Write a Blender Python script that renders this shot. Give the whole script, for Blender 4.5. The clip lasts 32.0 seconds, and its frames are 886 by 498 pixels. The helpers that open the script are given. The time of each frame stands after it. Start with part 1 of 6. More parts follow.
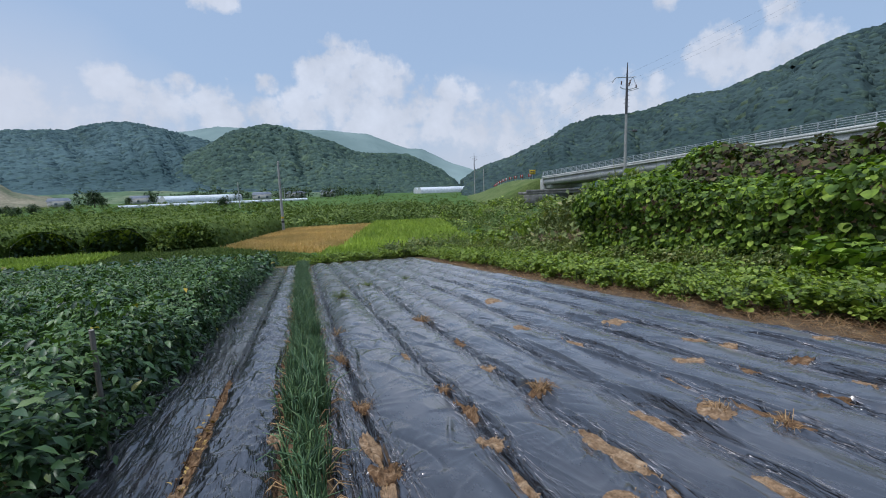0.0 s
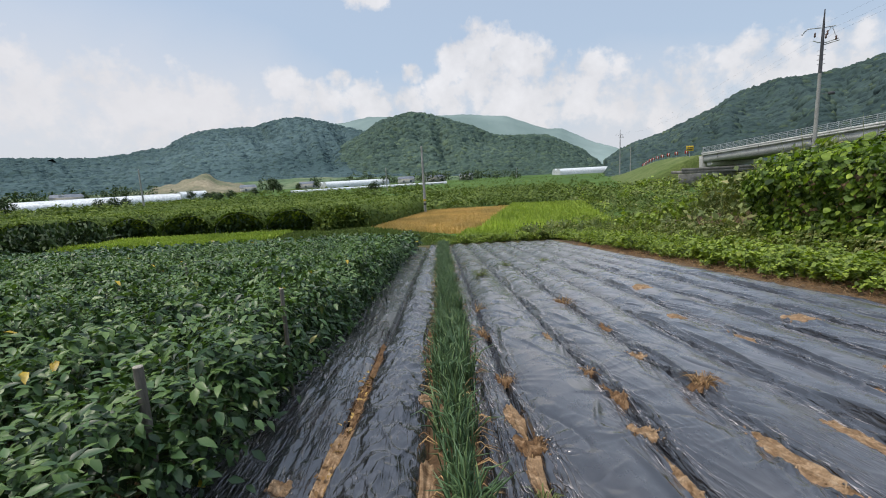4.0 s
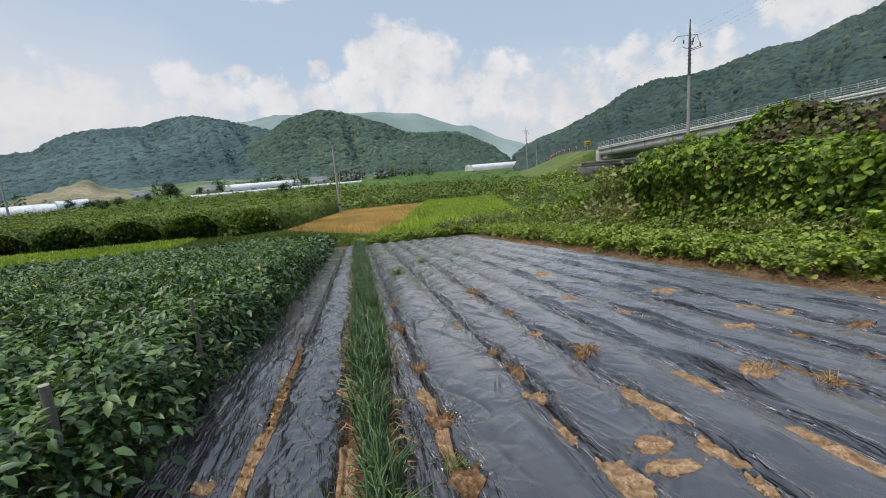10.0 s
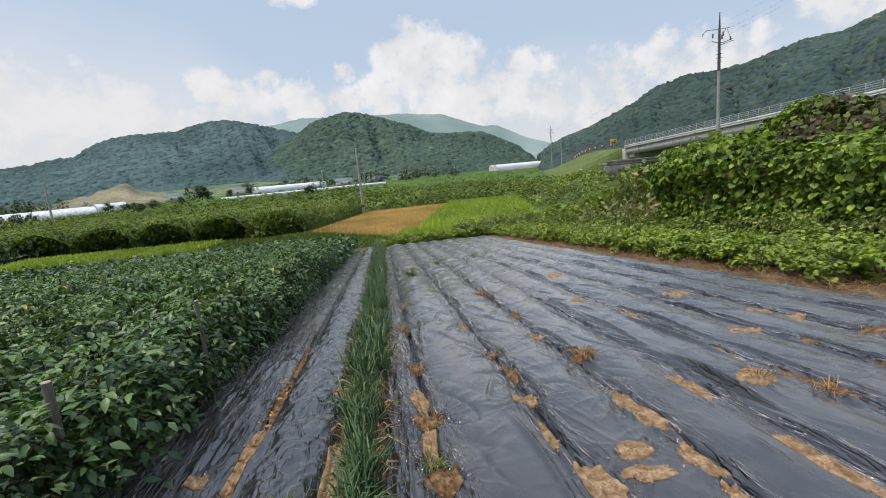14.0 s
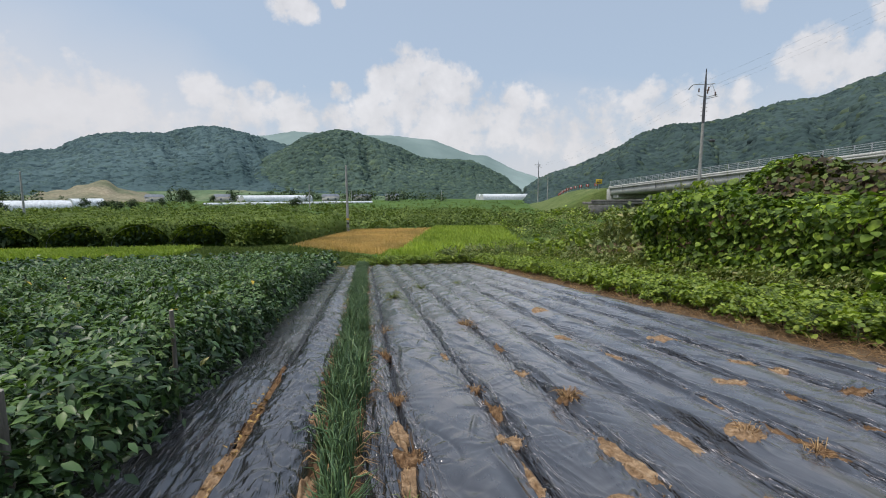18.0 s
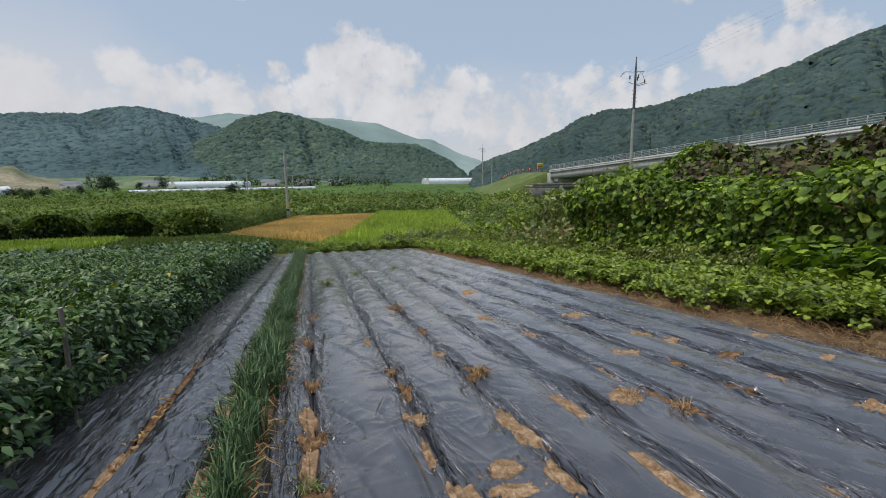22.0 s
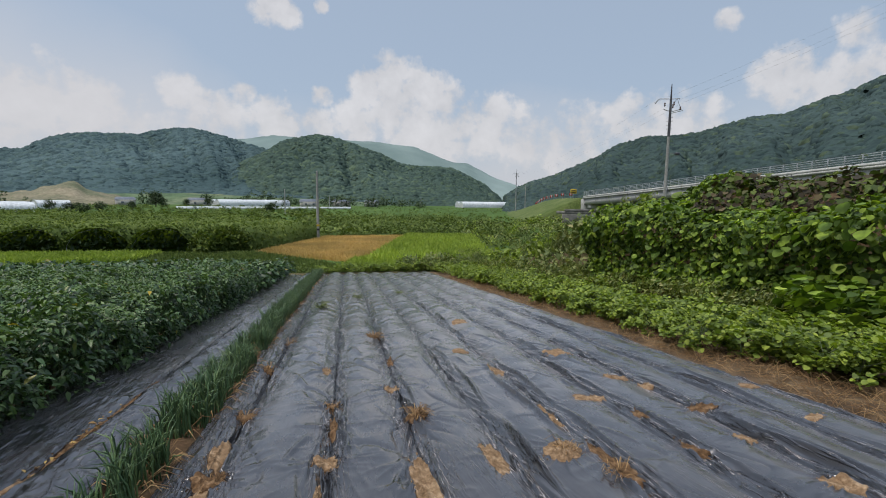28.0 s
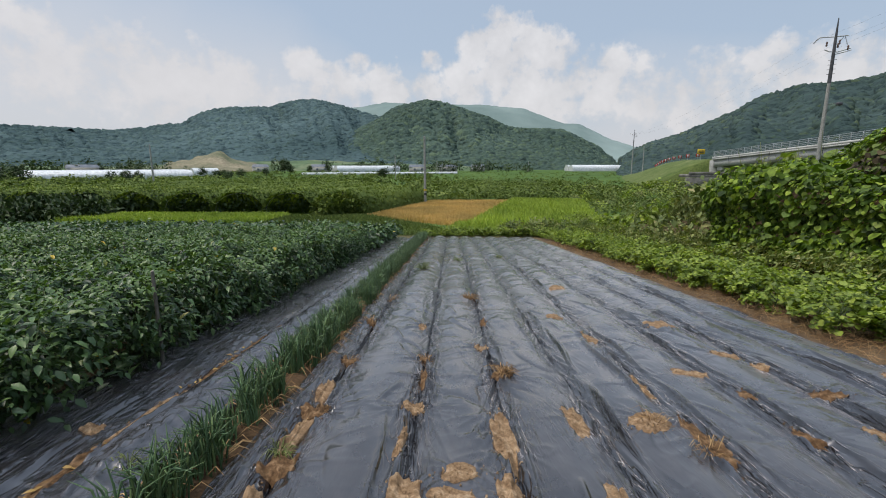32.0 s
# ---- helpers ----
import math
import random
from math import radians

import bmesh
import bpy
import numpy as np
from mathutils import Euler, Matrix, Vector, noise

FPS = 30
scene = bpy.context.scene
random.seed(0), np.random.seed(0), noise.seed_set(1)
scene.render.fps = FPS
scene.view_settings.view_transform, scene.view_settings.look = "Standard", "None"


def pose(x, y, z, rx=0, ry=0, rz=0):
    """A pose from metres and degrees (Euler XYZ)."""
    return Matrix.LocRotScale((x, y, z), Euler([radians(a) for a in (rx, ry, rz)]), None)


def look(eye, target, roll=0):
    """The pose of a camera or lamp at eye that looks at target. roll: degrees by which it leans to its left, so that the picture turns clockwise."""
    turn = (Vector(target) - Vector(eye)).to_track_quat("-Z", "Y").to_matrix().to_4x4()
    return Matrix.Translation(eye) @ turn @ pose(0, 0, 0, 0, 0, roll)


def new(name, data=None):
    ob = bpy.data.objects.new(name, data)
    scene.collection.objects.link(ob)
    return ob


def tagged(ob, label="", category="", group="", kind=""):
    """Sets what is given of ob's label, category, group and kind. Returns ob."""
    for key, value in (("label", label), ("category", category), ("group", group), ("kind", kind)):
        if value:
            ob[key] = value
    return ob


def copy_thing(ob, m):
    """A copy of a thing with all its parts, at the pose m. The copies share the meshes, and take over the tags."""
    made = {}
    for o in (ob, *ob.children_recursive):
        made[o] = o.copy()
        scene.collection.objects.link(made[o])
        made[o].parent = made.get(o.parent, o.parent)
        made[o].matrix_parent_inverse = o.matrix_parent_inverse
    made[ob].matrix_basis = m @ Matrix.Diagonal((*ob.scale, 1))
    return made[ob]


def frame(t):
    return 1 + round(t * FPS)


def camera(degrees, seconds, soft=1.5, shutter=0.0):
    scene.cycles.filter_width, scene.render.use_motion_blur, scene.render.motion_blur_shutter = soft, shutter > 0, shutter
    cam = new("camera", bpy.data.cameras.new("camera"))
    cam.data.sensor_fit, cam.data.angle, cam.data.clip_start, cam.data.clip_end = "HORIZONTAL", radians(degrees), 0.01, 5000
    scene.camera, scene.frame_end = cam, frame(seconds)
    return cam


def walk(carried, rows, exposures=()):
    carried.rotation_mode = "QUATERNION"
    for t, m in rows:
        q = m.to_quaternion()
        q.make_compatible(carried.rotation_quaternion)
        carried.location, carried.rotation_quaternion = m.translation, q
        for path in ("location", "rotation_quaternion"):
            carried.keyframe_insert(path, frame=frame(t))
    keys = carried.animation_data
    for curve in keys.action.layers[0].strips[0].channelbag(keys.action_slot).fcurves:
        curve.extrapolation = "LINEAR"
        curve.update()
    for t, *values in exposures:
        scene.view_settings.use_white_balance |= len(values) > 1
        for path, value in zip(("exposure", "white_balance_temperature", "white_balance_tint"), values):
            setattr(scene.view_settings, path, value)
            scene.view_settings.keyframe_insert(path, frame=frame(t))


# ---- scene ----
cam = camera(88.69, 32.0, soft=1.0)
PATH = [
    (0.0, pose(-0.000, -0.000, 1.554, 82.042, 1.712, -19.681)),
    (0.5, pose(-0.042, -0.016, 1.528, 81.361, 1.962, -14.042)),
    (1.0, pose(-0.072, -0.040, 1.491, 80.482, 1.075, -10.680)),
    (1.5, pose(-0.078, -0.058, 1.485, 79.957, 0.501, -8.277)),
    (2.0, pose(-0.071, -0.059, 1.487, 79.614, 0.895, -6.323)),
    (2.5, pose(-0.090, -0.061, 1.501, 79.630, 2.192, -4.622)),
    (3.0, pose(-0.086, -0.016, 1.509, 79.774, 3.186, -3.170)),
    (3.5, pose(-0.092, 0.002, 1.498, 80.150, 3.068, -2.563)),
    (5.5, pose(-0.094, 0.013, 1.512, 81.676, 1.769, -3.797)),
    (6.0, pose(-0.098, -0.011, 1.531, 81.812, 1.468, -4.640)),
    (6.5, pose(-0.088, -0.009, 1.526, 81.130, 1.012, -5.697)),
    (7.0, pose(-0.105, -0.026, 1.505, 79.905, 0.285, -6.621)),
    (7.5, pose(-0.084, -0.044, 1.496, 79.413, 0.296, -6.595)),
    (8.0, pose(-0.003, -0.123, 1.538, 79.994, 1.518, -6.037)),
    (8.5, pose(0.042, -0.174, 1.555, 80.631, 2.903, -6.792)),
    (9.0, pose(0.023, -0.233, 1.570, 81.176, 3.836, -9.021)),
    (9.5, pose(-0.063, -0.290, 1.585, 80.532, 4.144, -11.246)),
    (10.0, pose(-0.029, -0.303, 1.549, 79.619, 4.411, -13.269)),
    (10.5, pose(0.129, -0.340, 1.564, 79.039, 5.168, -14.137)),
    (11.0, pose(0.197, -0.355, 1.552, 78.464, 4.798, -13.496)),
    (11.5, pose(0.202, -0.367, 1.542, 78.336, 3.733, -12.984)),
    (12.0, pose(0.219, -0.380, 1.568, 77.885, 3.924, -12.223)),
    (12.5, pose(0.185, -0.394, 1.535, 77.833, 4.530, -11.385)),
    (13.0, pose(0.207, -0.403, 1.559, 78.899, 4.920, -11.087)),
    (13.5, pose(0.212, -0.417, 1.565, 79.562, 5.088, -10.218)),
    (15.5, pose(0.193, -0.323, 1.568, 80.561, 4.385, -10.796)),
    (16.0, pose(0.116, -0.315, 1.556, 80.363, 2.937, -10.449)),
    (16.5, pose(0.134, -0.304, 1.540, 81.151, 0.984, -11.705)),
    (17.0, pose(0.159, -0.320, 1.575, 82.166, 0.160, -13.005)),
    (17.5, pose(0.158, -0.299, 1.576, 82.938, 0.227, -12.314)),
    (18.0, pose(0.131, -0.295, 1.583, 82.945, 0.113, -11.823)),
    (18.5, pose(0.141, -0.279, 1.581, 82.712, 0.064, -12.328)),
    (19.0, pose(0.142, -0.280, 1.586, 82.686, 0.618, -12.868)),
    (19.5, pose(0.152, -0.268, 1.593, 83.118, 1.312, -13.205)),
    (20.0, pose(0.149, -0.283, 1.598, 83.326, 1.478, -13.404)),
    (20.5, pose(0.143, -0.277, 1.579, 82.279, 0.433, -15.053)),
    (21.0, pose(0.169, -0.285, 1.562, 81.049, -0.804, -17.951)),
    (21.5, pose(0.330, -0.381, 1.586, 80.641, -0.859, -19.726)),
    (22.0, pose(0.439, -0.485, 1.613, 80.967, 0.508, -18.545)),
    (22.5, pose(0.385, -0.511, 1.635, 81.992, 2.055, -14.742)),
    (23.0, pose(0.292, -0.489, 1.638, 82.745, 2.497, -10.866)),
    (23.5, pose(0.303, -0.478, 1.629, 82.889, 2.561, -11.053)),
    (24.0, pose(0.366, -0.489, 1.627, 82.978, 2.127, -14.446)),
    (24.5, pose(0.439, -0.544, 1.625, 82.982, 1.295, -17.173)),
    (25.0, pose(0.643, -0.613, 1.626, 82.199, 0.547, -18.590)),
    (25.5, pose(0.790, -0.648, 1.643, 81.198, -0.631, -20.654)),
    (27.5, pose(1.353, -0.505, 1.683, 84.135, -1.966, -16.237)),
    (28.0, pose(1.287, -0.530, 1.669, 83.834, -0.781, -14.186)),
    (28.5, pose(1.288, -0.528, 1.657, 83.359, 0.071, -12.160)),
    (29.0, pose(1.254, -0.543, 1.656, 83.317, 0.559, -9.573)),
    (29.5, pose(1.198, -0.552, 1.645, 82.398, 0.182, -7.129)),
    (30.0, pose(1.265, -0.574, 1.631, 81.158, -0.315, -5.230)),
    (30.5, pose(1.419, -0.648, 1.672, 80.473, -0.181, -3.331)),
    (31.0, pose(1.468, -0.664, 1.672, 80.025, -0.023, -2.129)),
    (31.5, pose(1.419, -0.622, 1.662, 79.536, -0.108, -1.384)),
    (32.0, pose(1.422, -0.608, 1.655, 79.321, -0.030, -0.919)),
]
EXPOSURES = [(0.0, 0.14, 5850, 10), (0.5, 0.14, 6100, 10), (1.0, 0.25, 6220, 10), (2.0, 0.30, 6460, 10), (3.0, 0.38, 6620, 10), (9.0, 0.34, 6790, 10), (12.0, 0.40, 6820, 10), (13.0, 0.46, 6840, 10),
             (16.0, 0.36, 6740, 10), (18.0, 0.28, 6690, 10), (23.0, 0.16, 6720, 10), (25.0, 0.18, 6720, 10), (28.0, 0.10, 6680, 10), (32.0, 0.22, 6770, 10)]
walk(cam, PATH, EXPOSURES)

# ---- daylight: hazy summer sky with cumulus, soft sun from the left ----
SUN_AZ, SUN_EL = -100.0, 68.0


def heading(az, el):
    a, e = radians(az), radians(el)
    return Vector((math.sin(a) * math.cos(e), math.cos(a) * math.cos(e), math.sin(e)))


world = bpy.data.worlds.new("sky")
scene.world = world
world.use_nodes = True
wt = world.node_tree
wt.nodes.clear()


def wnode(kind, **props):
    n = wt.nodes.new(kind)
    for k, v in props.items():
        if k == "operation":
            n.operation = v
        elif k == "blend_type":
            n.blend_type = v
    return n


w_out = wnode("ShaderNodeOutputWorld")
w_bg = wnode("ShaderNodeBackground")
w_sky = wnode("ShaderNodeTexSky")
w_sky.sky_type = "NISHITA"
w_sky.sun_disc = False
w_sky.sun_elevation = radians(SUN_EL)
w_sky.sun_rotation = radians(SUN_AZ)
w_sky.dust_density = 2.5
w_sky.air_density = 1.0
w_tc = wnode("ShaderNodeTexCoord")
w_norm = wnode("ShaderNodeVectorMath", operation="NORMALIZE")
wt.links.new(w_tc.outputs["Generated"], w_norm.inputs[0])
w_noise = wnode("ShaderNodeTexNoise")
w_noise.inputs["Scale"].default_value = 13.0
w_noise.inputs["Detail"].default_value = 9.0
w_noise.inputs["Roughness"].default_value = 0.58
wt.links.new(w_norm.outputs[0], w_noise.inputs["Vector"])
w_soft = wnode("ShaderNodeTexNoise")
w_soft.inputs["Scale"].default_value = 3.0
w_soft.inputs["Detail"].default_value = 5.0
wt.links.new(w_norm.outputs[0], w_soft.inputs["Vector"])


w_curl = wnode("ShaderNodeTexNoise")
w_curl.inputs["Scale"].default_value = 34.0
w_curl.inputs["Detail"].default_value = 6.0
w_curl.inputs["Roughness"].default_value = 0.6
wt.links.new(w_norm.outputs[0], w_curl.inputs["Vector"])


def wmath(op, a, b=None, clamp=False):
    n = wnode("ShaderNodeMath", operation=op)
    n.use_clamp = clamp
    for i, v in enumerate((a, b)):
        if v is None:
            continue
        if isinstance(v, (int, float)):
            n.inputs[i].default_value = v
        else:
            wt.links.new(v, n.inputs[i])
    return n.outputs[0]


# heads of the cumulus: azimuth, elevation, radius in degrees
CLOUDS = [(7.6, 14.2, 1.9), (5.0, 13.6, 1.5), (10.4, 13.4, 1.8), (12.9, 12.2, 1.8), (14.6, 11.6, 1.7), (8.8, 10.9, 2.6), (16.5, 9.6, 2.0), (20.4, 10.3, 1.4), (19.3, 8.6, 2.2),
          (-15.2, 10.9, 1.2), (-13.4, 9.9, 1.2), (-11.6, 8.8, 1.5), (-9.0, 11.6, 0.8), (-6.2, 9.2, 1.6), (-0.6, 11.9, 0.8), (-1.7, 8.3, 1.6), (3.7, 9.2, 1.8),
          (-23.3, 9.6, 1.8), (-26.5, 8.4, 2.4), (-29.5, 8.8, 2.2), (-33.5, 9.6, 2.6), (-20.6, 7.6, 1.8), (-39.0, 9.0, 3.0), (-24.0, 6.2, 2.6), (-29.0, 6.0, 2.6),
          (-6.3, 20.6, 1.3), (-4.2, 20.3, 1.0), (-0.3, 21.2, 0.5), (35.4, 9.7, 1.6), (38.0, 8.2, 2.0), (24.3, 7.6, 2.4), (29.5, 7.2, 2.6), (42.5, 8.0, 2.2),
          (50.2, 12.2, 1.8), (53.9, 10.9, 1.9), (56.5, 11.0, 2.0), (55.4, 15.6, 1.0), (45.0, 18.2, 0.7), (12.0, 7.6, 3.4), (-12.5, 6.6, 2.6), (-3.5, 6.6, 2.6)]
mask = None
for az, el, rad in CLOUDS:
    d = wnode("ShaderNodeVectorMath", operation="DISTANCE")
    wt.links.new(w_norm.outputs[0], d.inputs[0])
    d.inputs[1].default_value = heading(az, el)
    lobe = wmath("SUBTRACT", 1.0, wmath("POWER", wmath("DIVIDE", d.outputs["Value"], radians(rad * 1.75)), 2.0))
    lobe = wmath("MAXIMUM", lobe, -1.5)
    mask = lobe if mask is None else wmath("MAXIMUM", mask, lobe)
w_sep = wnode("ShaderNodeSeparateXYZ")
wt.links.new(w_norm.outputs[0], w_sep.inputs[0])
height = w_sep.outputs["Z"]
# low bank of cloud along the horizon, with an uneven upper edge
lean = wmath("MULTIPLY", wmath("MAXIMUM", wmath("MULTIPLY", wmath("ADD", w_sep.outputs["X"], 0.12), -1.0), 0.0), 0.30)
bank_top = wmath("ADD", wmath("ADD", 0.23, lean), wmath("MULTIPLY", wmath("SUBTRACT", w_soft.outputs["Fac"], 0.5), 0.22))
bank = wmath("DIVIDE", wmath("SUBTRACT", bank_top, height), 0.20)
puff = wmath("ADD", wmath("MULTIPLY", wmath("SUBTRACT", w_noise.outputs["Fac"], 0.5), 4.6), wmath("MULTIPLY", wmath("SUBTRACT", w_curl.outputs["Fac"], 0.5), 2.4))
heads = wmath("MULTIPLY", wmath("ADD", wmath("MULTIPLY", mask, 1.0), puff), 1.15, clamp=True)
shade = wmath("ADD", 0.88, wmath("MULTIPLY", wmath("SUBTRACT", w_noise.outputs["Fac"], 0.5), 0.9), clamp=False)
haze = wmath("MULTIPLY", wmath("MINIMUM", bank, 1.0), 0.64, clamp=True)
w_lift = wnode("ShaderNodeMixRGB", blend_type="MIX")
w_skyscale = wnode("ShaderNodeVectorMath", operation="SCALE")
wt.links.new(w_sky.outputs["Color"], w_skyscale.inputs[0])
w_skyscale.inputs["Scale"].default_value = 0.105
# thin high veil over the whole sky
w_lift.inputs[0].default_value = 0.60
wt.links.new(w_skyscale.outputs[0], w_lift.inputs[1])
w_lift.inputs[2].default_value = (0.515, 0.64, 0.815, 1)
w_haze = wnode("ShaderNodeMixRGB", blend_type="MIX")
wt.links.new(haze, w_haze.inputs[0])
w_haze.inputs[2].default_value = (0.655, 0.665, 0.715, 1)
w_cloud = wnode("ShaderNodeMixRGB", blend_type="MIX")
wt.links.new(wmath("MULTIPLY", heads, 0.68), w_cloud.inputs[0])
wt.links.new(w_lift.outputs[0], w_cloud.inputs[1])
wt.links.new(w_cloud.outputs[0], w_haze.inputs[1])
w_cc = wnode("ShaderNodeVectorMath", operation="SCALE")
w_cc.inputs[0].default_value = (0.83, 0.81, 0.82)
wt.links.new(shade, w_cc.inputs["Scale"])
wt.links.new(w_cc.outputs[0], w_cloud.inputs[2])
# the thin cloud is brightest overhead and round the hidden sun
w_near = wnode("ShaderNodeVectorMath", operation="DISTANCE")
wt.links.new(w_norm.outputs[0], w_near.inputs[0])
w_near.inputs[1].default_value = heading(SUN_AZ, SUN_EL)
glow = wmath("MULTIPLY", wmath("SUBTRACT", 1.0, wmath("DIVIDE", w_near.outputs["Value"], 0.50), clamp=True), 1.6)
rise = wnode("ShaderNodeMapRange")
rise.interpolation_type = "SMOOTHSTEP"
rise.inputs["From Min"].default_value, rise.inputs["From Max"].default_value = 0.46, 0.88
rise.inputs["To Min"].default_value, rise.inputs["To Max"].default_value = 0.88, 1.9
wt.links.new(height, rise.inputs["Value"])
lift = wmath("ADD", rise.outputs["Result"], glow)
w_bright = wnode("ShaderNodeVectorMath", operation="SCALE")
wt.links.new(w_haze.outputs[0], w_bright.inputs[0])
wt.links.new(lift, w_bright.inputs["Scale"])
wt.links.new(w_bright.outputs[0], w_bg.inputs["Color"])
w_bg.inputs["Strength"].default_value = 1.0
wt.links.new(w_bg.outputs[0], w_out.inputs["Surface"])

sun = new("sun", bpy.data.lights.new("sun", "SUN"))
sun.data.energy = 2.1
sun.data.angle = radians(14)
sun.data.color = (1.0, 0.94, 0.84)
sun.matrix_world = look(heading(SUN_AZ, SUN_EL) * 100, (0, 0, 0))

# ---- helpers of this scene ----
rng = np.random.default_rng(7)


def lattice(ix, iy, seed):
    h = (ix.astype(np.int64) * 374761393 + iy.astype(np.int64) * 668265263 + seed * 1442695041) & 0x7FFFFFFF
    h = ((h ^ (h >> 13)) * 1274126177) & 0x7FFFFFFF
    h = h ^ (h >> 16)
    return (h & 0xFFFF) / 32767.5 - 1.0


def vnoise(x, y, seed=0):
    """Smooth value noise, -1 to 1, for arrays."""
    x, y = np.asarray(x, float), np.asarray(y, float)
    ix, iy = np.floor(x), np.floor(y)
    fx, fy = x - ix, y - iy
    fx, fy = fx * fx * (3 - 2 * fx), fy * fy * (3 - 2 * fy)
    ix, iy = ix.astype(np.int64), iy.astype(np.int64)
    a, b = lattice(ix, iy, seed), lattice(ix + 1, iy, seed)
    c, d = lattice(ix, iy + 1, seed), lattice(ix + 1, iy + 1, seed)
    return (a * (1 - fx) + b * fx) * (1 - fy) + (c * (1 - fx) + d * fx) * fy


def fnoise(x, y, seed=0, octaves=4):
    total, amp, s = 0.0, 1.0, 0.0
    for k in range(octaves):
        total = total + amp * vnoise(x * 2 ** k, y * 2 ** k, seed + 17 * k)
        s += amp
        amp *= 0.5
    return total / s


def sstep(v, lo, hi):
    t = np.clip((np.asarray(v, float) - lo) / (hi - lo), 0, 1)
    return t * t * (3 - 2 * t)


def mesh_from(name, verts, faces, mats, smooth=False, slots=None):
    """A mesh from arrays; faces is one array of equal-sided faces, or a list of such arrays."""
    if not isinstance(faces, (list, tuple)):
        faces = [faces]
    me = bpy.data.meshes.new(name)
    verts = np.ascontiguousarray(verts, np.float32)
    sizes = np.concatenate([np.full(len(f), f.shape[1], np.int32) for f in faces])
    loops = np.concatenate([np.ascontiguousarray(f, np.int32).ravel() for f in faces])
    me.vertices.add(len(verts))
    me.vertices.foreach_set("co", verts.ravel())
    me.loops.add(len(loops))
    me.loops.foreach_set("vertex_index", loops)
    me.polygons.add(len(sizes))
    me.polygons.foreach_set("loop_start", np.concatenate([[0], np.cumsum(sizes)[:-1]]).astype(np.int32))
    if smooth:
        me.polygons.foreach_set("use_smooth", np.ones(len(sizes), bool))
    for m in mats if isinstance(mats, (list, tuple)) else [mats]:
        me.materials.append(m)
    if slots is not None:
        me.polygons.foreach_set("material_index", np.ascontiguousarray(slots, np.int32))
    me.update(calc_edges=True)
    return me


def grid_faces(nu, nv):
    i = np.arange(nu * nv).reshape(nu, nv)
    return np.stack([i[:-1, :-1], i[1:, :-1], i[1:, 1:], i[:-1, 1:]], -1).reshape(-1, 4)


def turns(n, tilt_lo, tilt_hi, gen=rng):
    """n turns: tilt forward by an angle, then any heading."""
    az, ti, ro = gen.uniform(0, 2 * np.pi, n), np.radians(gen.uniform(tilt_lo, tilt_hi, n)), gen.normal(0, 0.35, n)
    return euler_turn(ti, ro, az)


def euler_turn(ti, ro, az):
    n = len(az)
    z, o = np.zeros(n), np.ones(n)
    X = np.stack([o, z, z, z, np.cos(ti), -np.sin(ti), z, np.sin(ti), np.cos(ti)], -1).reshape(n, 3, 3)
    Y = np.stack([np.cos(ro), z, np.sin(ro), z, o, z, -np.sin(ro), z, np.cos(ro)], -1).reshape(n, 3, 3)
    Z = np.stack([np.cos(az), -np.sin(az), z, np.sin(az), np.cos(az), z, z, z, o], -1).reshape(n, 3, 3)
    return Z @ X @ Y


def scatter(tv, tf, R, S, T):
    """Copies of a small template, joined: turns R, scales S, places T."""
    n, k = len(T), len(tv)
    S = np.asarray(S, float)
    S = S[:, None, None] if S.ndim == 1 else S[:, None, :]
    V = np.einsum("nij,nkj->nki", R, tv[None] * S) + np.asarray(T)[:, None, :]
    F = (tf[None] + (np.arange(n) * k)[:, None, None]).reshape(-1, tf.shape[1])
    return V.reshape(-1, 3), F


def merge(*pairs):
    V, F, off = [], [], 0
    for v, f in pairs:
        V.append(v)
        F.append(f + off)
        off += len(v)
    return np.concatenate(V), np.concatenate(F)


def tube(points, radii, sides=6):
    """A round bar along points; quads."""
    pts, rad = np.asarray(points, float), np.broadcast_to(np.asarray(radii, float), (len(points),))
    d = np.gradient(pts, axis=0)
    d /= np.linalg.norm(d, axis=1, keepdims=True) + 1e-9
    ref = np.where(np.abs(d[:, 2:3]) > 0.9, np.array([[1.0, 0, 0]]), np.array([[0, 0, 1.0]]))
    u = np.cross(ref, d)
    u /= np.linalg.norm(u, axis=1, keepdims=True) + 1e-9
    w = np.cross(d, u)
    a = np.linspace(0, 2 * np.pi, sides, endpoint=False)
    V = pts[:, None] + rad[:, None, None] * (np.cos(a)[None, :, None] * u[:, None] + np.sin(a)[None, :, None] * w[:, None])
    i = np.arange(len(pts) * sides).reshape(len(pts), sides)
    j = np.roll(i, -1, 1)
    F = np.stack([i[:-1], j[:-1], j[1:], i[1:]], -1).reshape(-1, 4)
    return V.reshape(-1, 3), F


def box(lo, hi):
    (x0, y0, z0), (x1, y1, z1) = lo, hi
    V = np.array([[x, y, z] for z in (z0, z1) for y in (y0, y1) for x in (x0, x1)], float)
    F = np.array([[0, 2, 3, 1], [4, 5, 7, 6], [0, 1, 5, 4], [2, 6, 7, 3], [0, 4, 6, 2], [1, 3, 7, 5]])
    return V, F


